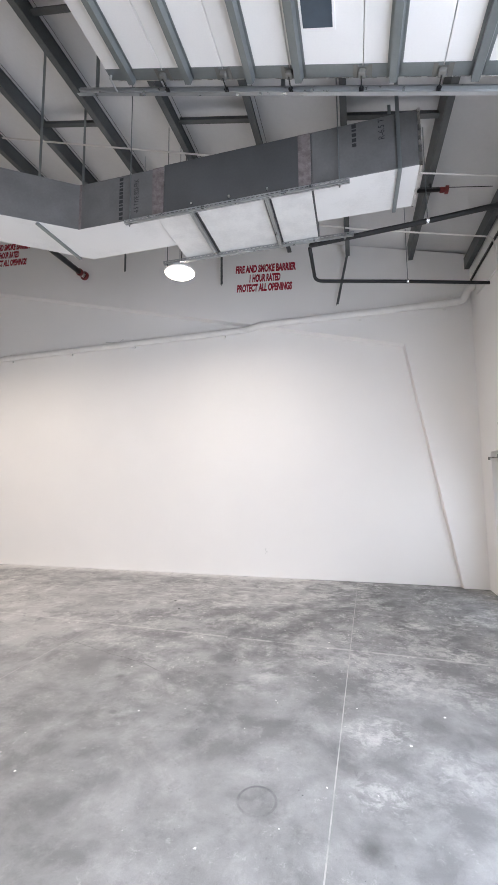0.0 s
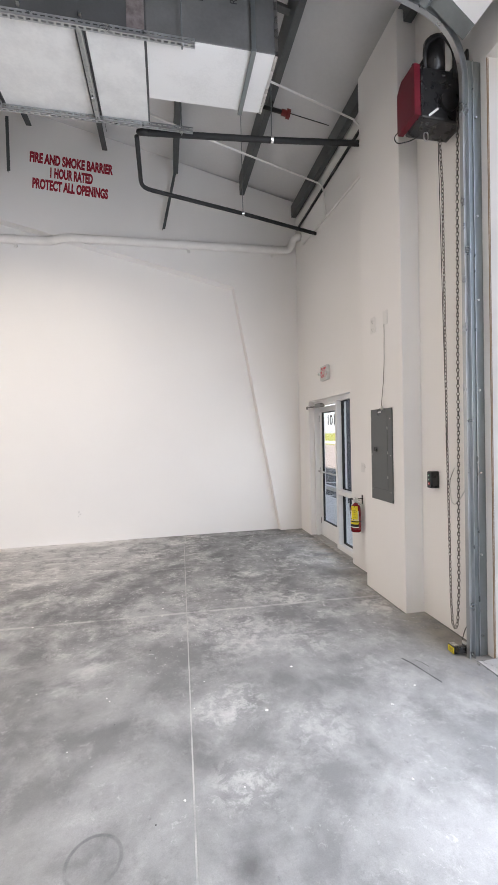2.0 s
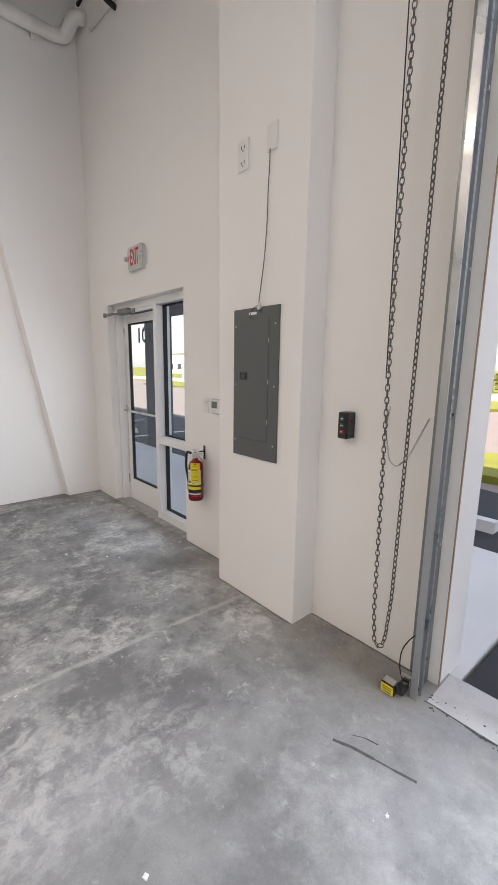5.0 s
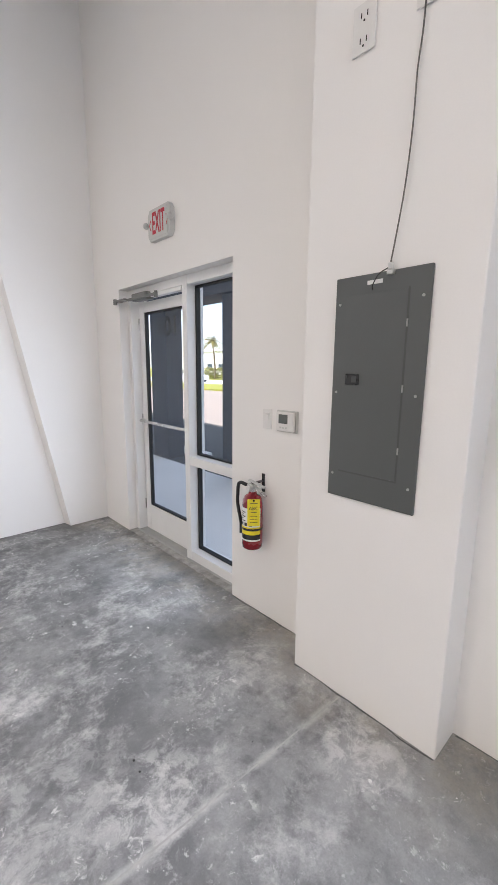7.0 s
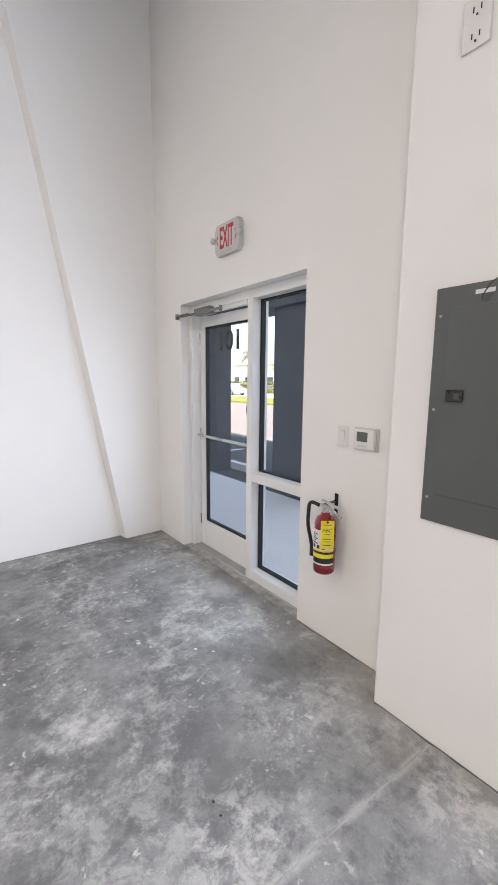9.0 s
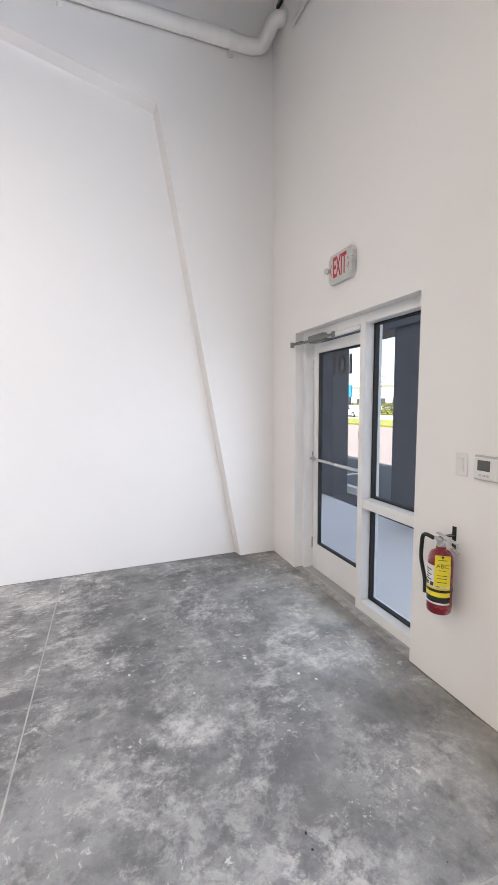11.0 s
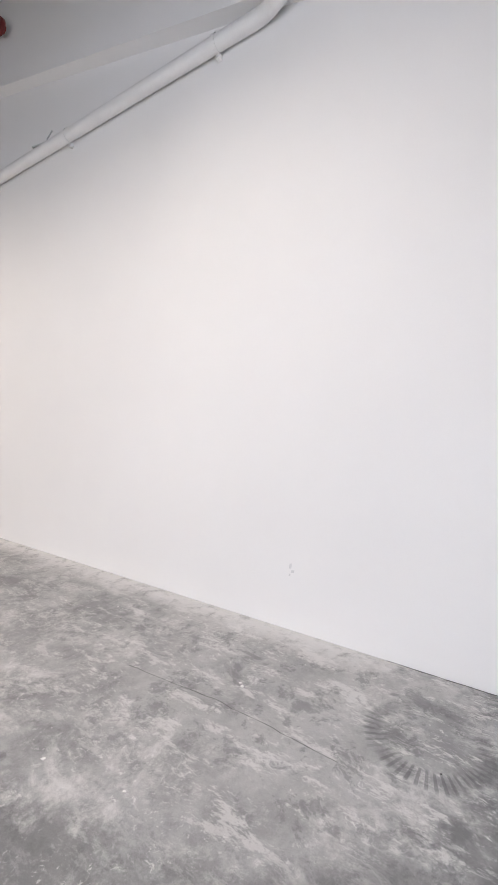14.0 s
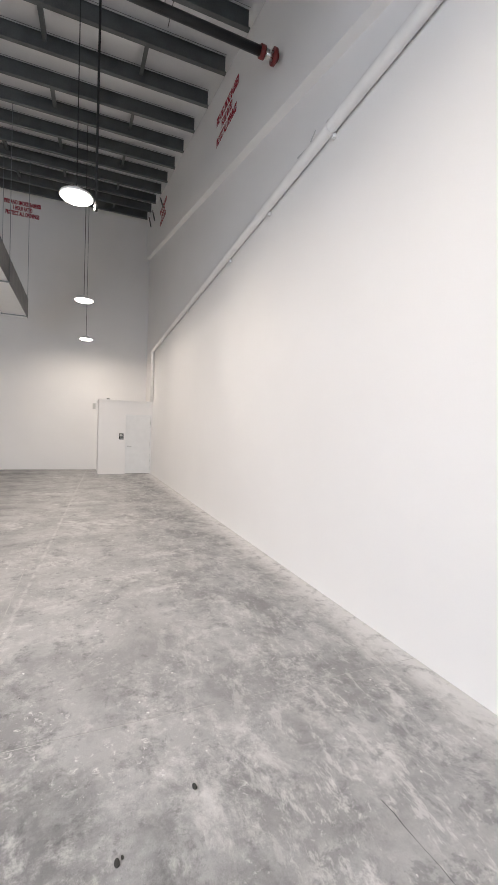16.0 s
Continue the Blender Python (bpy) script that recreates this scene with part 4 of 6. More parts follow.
def build_track(y, s):
    """C-shaped roller track; s = 1 where the wall side is towards +y."""
    ob = thing("door_track", "galvanised steel roller track of the overhead door", "door track", (1.985, y, 0), "door tracks")
    prof = [(-0.025, -0.012 * s), (-0.025, 0.022 * s), (0.025, 0.022 * s), (0.025, -0.012 * s), (0.021, -0.012 * s), (0.021, 0.018 * s), (-0.021, 0.018 * s), (-0.021, -0.012 * s)]
    pts = track_path()
    bm = bmesh.new()
    rings = []
    for i, p in enumerate(pts):
        d = (pts[min(i + 1, len(pts) - 1)] - pts[max(i - 1, 0)]).normalized()
        nrm = Vector((-d.z, 0, d.x))
        rings.append([bm.verts.new(p + nrm * u + Vector((0, y + v, 0))) for u, v in prof])
    k = len(prof)
    for a, b in zip(rings, rings[1:]):
        for j in range(k):
            bm.faces.new((a[j], a[(j + 1) % k], b[(j + 1) % k], b[j]))
    bm.faces.new(rings[0][::-1])
    bm.faces.new(rings[-1])
    part("channel", bm, GALV, ob)
    # wall angle beside the upright track
    w = y + 0.018 * s
    part("wall_angle", boxes(((2.012, w - 0.003, 0.0), (XF - 0.004, w + 0.003, 4.3)), ((XF - 0.004, min(w, w + 0.09 * s), 0.0), (XF - 0.0005, max(w, w + 0.09 * s), 4.3))), GALV_DARK, ob, "dull galvanised wall angle")
    part("angle_lip", box((2.06, w - 0.012, 0.0), (2.066, w - 0.003, 4.3)), GALV, ob)
    for z in (0.15, 0.75, 1.35, 1.95, 2.6, 3.2, 3.9):
        part("bolt", rod((2.085, w - 0.012 * s - 0.004, z), (2.085, w + 0.004, z), 0.008, 8), STEEL, ob)
    # angle along the sloping track
    bm = bmesh.new()
    x0, x1 = 1.5, -2.5
    add_prism(bm, [(x1, rail_z(x1) + 0.03), (x0, rail_z(x0) + 0.03), (x0, rail_z(x0) + 0.075), (x1, rail_z(x1) + 0.075)], "y", y + 0.024 * s, y + 0.028 * s)
    part("rail_angle", bm, GALV, ob)
    for x in (-2.3, -0.4):
        z = rail_z(x) + 0.04
        part("hanger", boxes(((x - 0.02, y + 0.03 * s - 0.003, z), (x + 0.02, y + 0.03 * s + 0.003, deck_z(x) - 0.1))), GALV_DARK, ob)
    return ob


build_track(3.235, 1)
build_track(-0.5, -1)


def build_sections():
    """The raised sectional door: sections lie along the sloping track."""
    d = Vector((-1, 0, RAIL_K)).normalized()
    up = Vector((RAIL_K, 0, 1)).normalized()
    start = Vector((1.43, 0, rail_z(1.43))) + up * 0.055
    h = 0.607
    basis = Matrix(((d.x, 0, up.x), (0, 1, 0), (d.z, 0, up.z)))

    def frame_box(o, s0, s1, y0, y1, n0, n1, bevel=0.0):
        bm = box((s0, y0, n0), (s1, y1, n1), bevel)
        bm.transform(Matrix.Translation(o) @ basis.to_4x4())
        return bm

    ob = thing("overhead_door", "white sectional overhead door rolled up under the roof", "overhead door", start)
    for k in range(-1, 6):
        o = start + d * (h * k)
        b = basis
        if k == -1:
            tilt = Matrix.Rotation(radians(22), 3, "Y")
            o = start - (tilt @ d) * h
            b = tilt @ basis

        def fb(s0, s1, y0, y1, n0, n1, bevel=0.0):
            bm = box((s0, y0, n0), (s1, y1, n1), bevel)
            bm.transform(Matrix.Translation(o) @ b.to_4x4())
            return bm

        sec = part("door_section", fb(0.003, h - 0.003, -0.44, 3.17, 0.0, 0.045, 0.004), DOOR_SKIN, ob)
        part("end_stile", fb(0.004, h - 0.004, 3.06, 3.168, -0.004, -0.0005), GALV_DARK, sec)
        part("end_stile", fb(0.004, h - 0.004, -0.438, -0.33, -0.004, -0.0005), GALV, sec)
        # hat-shaped stiffening strut across the section
        s = 0.53 if k == 2 else 0.36
        bm = bmesh.new()
        add_prism(bm, [(s - 0.058, -0.0005), (s - 0.058, -0.004), (s - 0.036, -0.004), (s - 0.028, -0.06), (s + 0.028, -0.06), (s + 0.036, -0.004), (s + 0.058, -0.004), (s + 0.058, -0.0005)], "y", -0.43, 3.165)
        bm.transform(Matrix.Translation(o) @ b.to_4x4())
        part("strut", bm, GALV_DARK, sec, "galvanised stiffening strut")
        if k >= 0:
            for y in (3.115, -0.385):
                hinge = part("roller_hinge", merge(fb(-0.07, 0.07, y - 0.035, y + 0.035, -0.008, -0.004, 0.002), fb(-0.03, 0.03, y - 0.03, y + 0.03, -0.05, -0.008, 0.01), fb(-0.075, -0.04, y - 0.055, y + 0.055, -0.012, -0.008, 0.003), fb(0.04, 0.075, y - 0.055, y + 0.055, -0.012, -0.008, 0.003)), CLOSER, sec)
                sgn = 1 if y > 0 else -1
                p = Matrix.Translation(o) @ b.to_4x4()
                part("roller", merge(rod(p @ Vector((0, y, -0.052)), p @ Vector((0, y + 0.11 * sgn, -0.052)), 0.006, 8), rod(p @ Vector((0, y + 0.10 * sgn, -0.052)), p @ Vector((0, y + 0.128 * sgn, -0.052)), 0.02, 14)), PLASTIC_B, hinge, "black roller wheel")
        if k == 2:
            for y in (2.47, 1.0):
                win = part("window", merge(fb(0.205, 0.47, y - 0.33, y + 0.33, -0.010, -0.0005, 0.003)), TRIM_WHITE, sec, "white-framed door window")
                part("pane", fb(0.225, 0.45, y - 0.305, y + 0.305, -0.013, -0.0102), FAR_GLASS, win, "dark window pane")
    # slack cable on each side
    part("lift_cable", tube([start + Vector((0.3, 3.195, -0.06)), start + d * (h * 5.9) + Vector((0, 3.195, 0.02))], 0.003, 6), STEEL, ob)
    # end bracket of the top section
    e = start + d * (h * 6)
    part("top_bracket", merge(rod(e + Vector((0.02, 3.12, -0.05)), e + Vector((0.06, 3.12, 0.16)), 0.012, 6), rod(e + Vector((0.06, 3.12, 0.16)), e + Vector((0.22, 3.12, -0.08)), 0.012, 6), rod(e + Vector((0.02, 3.12, -0.05)), e + Vector((0.02, 3.24, -0.06)), 0.008, 6)), GALV, ob)
    return ob


build_sections()
solo("torsion_shaft", merge(rod((2.03, -0.7, 4.74), (2.03, 3.93, 4.74), 0.0135, 12), rod((2.03, 3.05, 4.74), (2.03, 3.13, 4.74), 0.07, 18), rod((2.03, -0.4, 4.74), (2.03, -0.32, 4.74), 0.07, 18)), BLACK_STEEL, "black torsion shaft over the roll-up opening", "door shaft")
solo("shaft_bearing_plate", merge(box((2.02, 3.88, 4.64), (XF - 0.001, 3.90, 4.84), 0.003), rod((2.03, 3.86, 4.74), (2.03, 3.94, 4.74), 0.045, 14)), BLACK_STEEL, "black shaft bearing fixed to the front wall", "door shaft")


def build_operator():
    ob = thing("door_operator", "dark red and black electric door operator with hand chain", "door operator", (1.93, 3.5, 3.8))
    part("housing", box((1.75, 3.385, 3.97), (XF - 0.02, 3.60, 4.34), 0.012), PLASTIC_B, ob)
    part("cover", prism([(3.395, 3.99), (3.62, 3.99), (3.62, 4.30), (3.56, 4.36), (3.395, 4.36)], "x", 1.70, 1.7485), RED_BOX, ob, "dark red front cover")
    part("mounting_plate", box((XF - 0.018, 3.36, 3.99), (XF - 0.001, 3.62, 4.5), 0.003), BLACK_STEEL, ob)
    part("motor", rod((1.9, 3.44, 4.34), (1.9, 3.44, 4.58), 0.075, 20), BLACK_STEEL, ob, "black motor can", True)
    part("chain_wheel", rod((1.97, 3.36, 4.10), (1.97, 3.384, 4.10), 0.07, 22), BLACK_STEEL, ob)
    part("conduit_loop", tube(rounded([(1.80, 3.40, 4.28), (1.78, 3.39, 4.5), (1.92, 3.37, 4.58), (2.02, 3.37, 4.48), (2.02, 3.38, 4.28)], 0.08), 0.013, 10), BLACK, ob, "", True)
    part("warning_label", box((1.80, 3.3835, 4.01), (1.90, 3.3848, 4.025), 0.0, Matrix.Rotation(radians(-38), 3, "Y")), PAPER, ob, "pale printed label")
    part("release_loop", tube(rounded([(1.74, 3.62, 4.06), (1.70, 3.68, 4.02), (1.72, 3.66, 3.96), (1.80, 3.60, 3.95), (1.86, 3.55, 3.975)], 0.04), 0.004, 6), BLACK, ob, "", True)
    part("release_ring", tube([(1.88 + 0.02 * math.cos(a), 3.52, 3.94 + 0.035 * math.sin(a)) for a in [2 * math.pi * i / 12 for i in range(12)]], 0.005, 6, True), STEEL, ob)
    return ob


build_operator()


def build_chain():
    ob = thing("hand_chain", "dark steel hand chain loop hanging from the door operator", "chain", (2.03, 3.49, 0.1))
    link = 0.030

    def add_link(bm, p, d, turn):
        side = d.cross(Vector((1, 0, 0)))
        side = side.normalized() if side.length > 0.1 else Vector((0, 1, 0))
        other = d.cross(side)
        n = side * math.cos(turn) + other * math.sin(turn)
        pts = [p + d * (link * 0.66 * math.cos(a)) + n * (0.0095 * math.sin(a)) for a in [2 * math.pi * i / 8 for i in range(8)]]
        add_tube(bm, pts, 0.0029, 5, True)

    path = [Vector((2.04, 3.37, 4.10)), Vector((2.04, 3.388, 3.4)), Vector((2.04, 3.404, 2.43)), Vector((2.04, 3.412, 1.62)), Vector((2.04, 3.43, 0.41)), Vector((2.04, 3.447, 0.18)), Vector((2.04, 3.462, 0.12)),
            Vector((2.04, 3.487, 0.105)), Vector((2.04, 3.506, 0.13)), Vector((2.04, 3.52, 0.3)), Vector((2.04, 3.541, 1.62)), Vector((2.04, 3.545, 2.6)), Vector((2.04, 3.55, 3.6)), Vector((2.01, 3.54, 4.05))]
    bm = bmesh.new()
    carry, i = 0.0, 0
    for a, b in zip(path, path[1:]):
        L = (b - a).length
        d = (b - a).normalized()
        s = carry
        while s < L:
            add_link(bm, a + d * s, d, 0.3 if i % 2 else 0.3 + math.pi / 2)
            s += link
            i += 1
        carry = s - L
    tagged(part("chain_run", bm, CHAIN, ob), kind="stuff")
    part("pull_cord", tube([(2.03, 3.58, 3.99), (2.04, 3.567, 2.6), (2.05, 3.556, 1.5)], 0.0028, 6), BLACK, ob, "straight dark cord beside the chain")
    part("keeper_loop", tube(rounded([(2.12, 3.56, 1.36), (2.06, 3.545, 1.26), (2.04, 3.50, 1.10), (2.04, 3.46, 1.08), (2.05, 3.41, 1.14), (2.12, 3.36, 1.32)], 0.05), 0.0035, 6), STEEL, ob, "thin wire keeper", True)
    return ob


build_chain()


def build_sensor():
    ob = thing("photo_eye_sensor", "small black door sensor with yellow label by the track", "sensor", (1.95, 3.34, 0))
    part("bracket", boxes(((1.97, 3.262, 0.02), (2.05, 3.267, 0.10)), ((1.965, 3.267, 0.02), (1.97, 3.31, 0.10))), STEEL, ob)
    part("body", box((1.905, 3.268, 0.02), (1.964, 3.305, 0.07), 0.008), PLASTIC_B, ob)
    part("base", box((1.895, 3.305, 0.0), (1.945, 3.375, 0.058), 0.006), PLASTIC_B, ob)
    part("label", box((1.8915, 3.309, 0.006), (1.8945, 3.371, 0.050)), YELLOW, ob, "yellow printed label")
    part("print", boxes(*[((1.8905, 3.317, z), (1.8913, 3.363, z + 0.004)) for z in (0.014, 0.026, 0.037)]), INK, ob)
    part("foil_top", box((1.897, 3.31, 0.0582), (1.94, 3.37, 0.0605), 0.001), STEEL, ob)
    part("wire", tube(rounded([(1.96, 3.30, 0.07), (1.99, 3.335, 0.10), (2.03, 3.35, 0.17), (2.06, 3.31, 0.25), (2.10, 3.27, 0.28)], 0.05), 0.003, 6), BLACK, ob, "", True)
    return ob


build_sensor()
solo("jamb_trim", boxes(((XF + 0.002, 3.194, 0.0), (XF + 0.007, 3.1995, 4.29)), ((XF + 0.014, 3.1965, 0.0), (XF + 0.018, 3.1995, 4.29))), WOOD_EDGE, "narrow raw wood strip down the opening jamb", "trim", kind="structure")


# ---- wall pipe and writing on the party wall ----
def build_wall_pipe():
    ob = thing("wall_pipe", "white-painted conduit pipe strapped along the party wall", "pipe", (-1.7, YR, 4.7))
    r = 0.062
    yr, yf = YR - 0.066, YN - 0.066
    run = rounded([(-15.95, yr, 2.66), (-15.95, yr, 4.52), (-15.0, yr, 4.55), (-1.86, yr, 4.735), (-1.56, yf, 4.755), (1.88, yf, 4.79), (1.99, yf - 0.03, 4.80), (2.04, yf - 0.17, 4.93), (XF + 0.01, yf - 0.19, 4.95)], 0.08)
    part("run", tube(run, r, 18), PIPE_WHITE, ob, "", True)
    for x, y in ((-13.0, yr), (-10.6, yr), (-7.5, yr), (-5.9, yr), (-4.35, yr), (-2.33, yr), (0.29, yf), (1.7, yf)):
        z = 4.735 + (x + 1.86) * 0.0141 if y == yr else 4.755 + (x + 1.56) * 0.0104
        bm = bmesh.new()
        pts = [(x, y + (r + 0.004) * math.cos(a), z + (r + 0.004) * math.sin(a)) for a in [radians(30 + 300 * i / 14) for i in range(15)]]
        for p, q in zip(pts, pts[1:]):
            vs = [bm.verts.new((p[0] - 0.02, p[1], p[2])), bm.verts.new((p[0] + 0.02, p[1], p[2])), bm.verts.new((q[0] + 0.02, q[1], q[2])), bm.verts.new((q[0] - 0.02, q[1], q[2]))]
            bm.faces.new(vs)
        bmesh.ops.remove_doubles(bm, verts=bm.verts, dist=0.0004)
        bmesh.ops.solidify(bm, geom=bm.faces[:], thickness=0.004)
        add_box(bm, (x - 0.02, y + 0.02, z - r - 0.035), (x + 0.02, y + 0.064, z - r + 0.008), 0.003)
        part("strap", bm, PIPE_WHITE, ob)
    part("peeling_paint", merge(box((-5.0, yr - 0.03, 4.75), (-4.62, yr + 0.01, 4.765), 0.002, Matrix.Rotation(radians(8), 3, "Y")), rod((-4.66, yr - 0.05, 4.74), (-4.56, yr - 0.05, 4.80), 0.006, 6)), PLASTIC_G, ob, "flaking grey paint scraps")
    return ob


build_wall_pipe()


def wall_notice(lines, size, place, widths, gap):
    ob = thing("stencilled_notice", "red stencilled fire and smoke barrier notice on the white wall", "wall lettering", place(0, 0).translation, "barrier notices")
    n = len(lines)
    for i, (t, w) in enumerate(zip(lines, widths)):
        part("line_of_letters", letters(t, size, place(0, (n - 1) / 2 * gap - i * gap), 0.0006, width=w, bold=0.011), RED_INK, ob)
    return ob


NOTICE = ["FIRE AND SMOKE BARRIER", "1 HOUR RATED", "PROTECT ALL OPENINGS"]
for nx, nz, tilt in ((-1.48, 5.73, -4), (-7.7, 7.17, -4), (-14.2, 8.66, -4)):
    wall_notice(NOTICE, 0.20, lambda u, v, nx=nx, nz=nz, tilt=tilt: on_north(nx, YN - 0.002, nz, tilt) @ pose(u, v, 0), (1.21, 0.62, 1.10), 0.195)
wall_notice(NOTICE, 0.20, lambda u, v: on_back(XB + 0.002, 2.95, 9.6) @ pose(u, v, 0), (1.21, 0.62, 1.10), 0.195)

# ---- air handler and ducts ----
D0, D1, DZ0, DZ1 = 3.92, 4.52, 4.75, 5.33


def bars(x0, x1, y, z0, z1, rows):
    """Unreadable print as plain bars."""
    bm = bmesh.new()
    rnd = random.Random(5)
    for r in range(rows):
        x = x0 + (x1 - x0) * (r + 0.2) / rows
        z = z0
        while z < z1 - 0.03:
            hgt = rnd.uniform(0.022, 0.045)
            add_box(bm, (x, y - 0.001, z), (x + (x1 - x0) / rows * 0.6, y - 0.0002, z + hgt))
            z += hgt + rnd.uniform(0.008, 0.018)
    return bm


def build_duct():
    ob = thing("supply_duct", "grey foil-faced duct board supply duct with taped joints", "duct", (-1.2, 4.2, 4.75))
    e = part("end_section", boxes(((-0.22, D0, DZ0), (0.82, D1, DZ1)), bevel=0.006), FOIL, ob)
    # thin pale sheets under the duct stand in for light bounced up
    part("paled_bottom", box((-0.215, D0 + 0.004, DZ0 - 0.006), (0.815, D1 - 0.004, DZ0 - 0.0005)), FOIL_BOUNCE_LIT, e, "underside paled for light bounced off the floor")
    part("end_flange", boxes(((0.80, D0 - 0.006, DZ0 - 0.012), (0.826, D0 - 0.0005, DZ1 + 0.006)), ((0.80, D0 - 0.006, DZ0 - 0.012), (0.826, D1 + 0.006, DZ0 - 0.0065)), ((0.80, D1 + 0.0005, DZ0 - 0.012), (0.826, D1 + 0.006, DZ1 + 0.006))), STEEL, e)
    bend = [(-1.98, D0), (-2.98, D0), (-3.75, 3.38), (-4.4, 3.05), (-14.2, 3.05), (-14.2, 3.65), (-4.25, 3.65), (-4.06, 3.86), (-3.2, D1), (-1.98, D1)]
    m = part("main_run", prism(bend, "z", DZ0 - 0.0, DZ1 - 0.02), FOIL, ob)
    inner = [(-1.985, D0 + 0.004), (-2.98, D0 + 0.004), (-3.748, 3.386), (-4.4, 3.056), (-14.19, 3.056), (-14.19, 3.644), (-4.25, 3.644), (-4.064, 3.856), (-3.2, D1 - 0.004), (-1.985, D1 - 0.004)]
    part("paled_bottom", prism(inner, "z", DZ0 - 0.006, DZ0 - 0.0005), FOIL_BOUNCE_LIT, m, "underside paled for light bounced off the floor")
    part("tape", boxes(((-3.06, D0 - 0.003, DZ0 - 0.004), (-2.95, D0 - 0.0005, DZ1 - 0.016))), TAPE, m, "printed foil tape over the joint")
    part("tape", boxes(((-2.02, D0 - 0.003, DZ0 - 0.004), (-1.88, D0 - 0.0005, DZ1 - 0.016))), TAPE, m, "printed foil tape over the joint")
    part("print", bars(-2.46, -2.38, D0, DZ0 + 0.02, DZ1 - 0.03, 1), INK, m, "unreadable black print")
    part("rating_print", letters("-6.5 TYPE 800-FRK", 0.085, pose(-2.22, D0 - 0.001, (DZ0 + DZ1) / 2 - 0.02, 90, -90, 0), 0.0004, width=0.42), INK, m, "black printed duct rating")
    part("print", bars(0.17, 0.24, D0, DZ1 - 0.26, DZ1 - 0.02, 1), INK, e, "unreadable black print")
    part("rating_print", letters("R-6.5 T", 0.085, pose(0.47, D0 - 0.001, DZ1 - 0.13, 90, -90, 0), 0.0004, width=0.22), INK, e, "black printed duct rating")
    return ob


build_duct()


def build_unit():
    ob = thing("air_handler", "grey sheet-metal air handler lying on slotted strut rails", "air handler", (-1.1, 4.35, 4.72))
    part("casing", box((-1.88, D0 + 0.004, 4.74), (-0.222, 4.83, 5.335), 0.006), UNIT, ob)
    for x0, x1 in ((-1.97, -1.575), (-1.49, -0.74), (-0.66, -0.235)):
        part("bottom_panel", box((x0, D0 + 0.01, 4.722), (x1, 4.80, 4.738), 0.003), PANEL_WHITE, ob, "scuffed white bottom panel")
    part("tape_band", box((-0.36, D0 + 0.0005, 4.76), (-0.23, D0 + 0.0035, 5.33)), TAPE, ob)
    for x in (-1.55, -1.12, -0.70):
        part("screw_tab", box((x, D0 - 0.014, 4.785), (x + 0.02, D0 + 0.004, 4.81), 0.002), STEEL, ob)
    return ob


build_unit()


def strut(name_parent, a, b, axis):
    """Slotted U-channel, holes on the visible side, from a to b along an axis."""
    a, b = Vector(a), Vector(b)
    L = (b - a).length
    bm = bmesh.new()
    w, t = 0.041, 0.003
    n = int(L / 0.05)
    p = L / n
    # two solid sides and a top joined by webs round the slots, for the low and the outer face
    def put(s0, s1, u0, u1, v0, v1):
        if axis == "x":
            add_box(bm, (a.x + s0, a.y + u0, a.z + v0), (a.x + s1, a.y + u1, a.z + v1))
        else:
            add_box(bm, (a.x + u0, a.y + s0, a.z + v0), (a.x + u1, a.y + s1, a.z + v1))
    for face in ("low", "side"):
        for lo, hi in ((0, 0.013), (0.028, 0.041)):
            if face == "low":
                put(0, L, lo, hi, 0, t)
            else:
                put(0, L, 0, t, lo, hi)
        for i in range(n):
            s = i * p
            if face == "low":
                put(s, s + 0.018, 0.013, 0.028, 0, t)
            else:
                put(s, s + 0.018, 0, t, 0.013, 0.028)
    put(0, L, w - t, w, 0, w)
    put(0, L, t + 0.004, w - t - 0.004, 0.02, 0.023)
    return part("slotted_strut", bm, GALV, name_parent)


def build_trapeze():
    ob = thing("strut_trapeze", "galvanised slotted strut trapeze hung on threaded rods", "strut hanger", (-1.0, 4.35, 4.66))
    strut(ob, (-2.34, 3.865, 4.675), (0.15, 3.865, 4.675), "x")
    strut(ob, (-2.30, 4.765, 4.675), (0.19, 4.765, 4.675), "x")
    for x in (-1.56, -0.72):
        strut(ob, (x, 3.907, 4.677), (x, 4.764, 4.677), "y")
    for x, y in ((-2.28, 3.885), (0.05, 3.885), (-2.25, 4.785), (0.08, 4.785)):
        part("threaded_rod", rod((x, y, 4.64), (x, y, deck_z(x) + 0.03), 0.006, 8), GALV_DARK, ob)
        part("nut", rod((x, y, 4.655), (x, y, 4.673), 0.012, 6), STEEL, ob)
    return ob


build_trapeze()


def duct_strap(x, y0, y1, flat):
    ob = thing("duct_hanger", "galvanised strap hanger under the duct on rods", "duct hanger", (x, (y0 + y1) / 2, DZ0), "duct hangers")
    part("bar", box((x - 0.02, y0 - 0.03, DZ0 - 0.03), (x + 0.02, y1 + 0.03, DZ0 - 0.0065), 0.003), GALV_DARK, ob)
    for y in (y0 - 0.02, y1 + 0.02):
        if flat:
            part("flat_strap", box((x - 0.018, y - 0.0015, DZ0 - 0.01), (x + 0.018, y + 0.0015, deck_z(x))), GALV_DARK, ob)
        else:
            part("rod", rod((x, y, DZ0 - 0.03), (x, y, deck_z(x) + 0.03), 0.006, 8), GALV_DARK, ob)


duct_strap(0.62, D0, D1, True)
duct_strap(-3.35, 3.70, 4.42, True)
for x in (-5.2, -8.0, -11.0, -13.9):
    duct_strap(x, 3.05, 3.65, False)

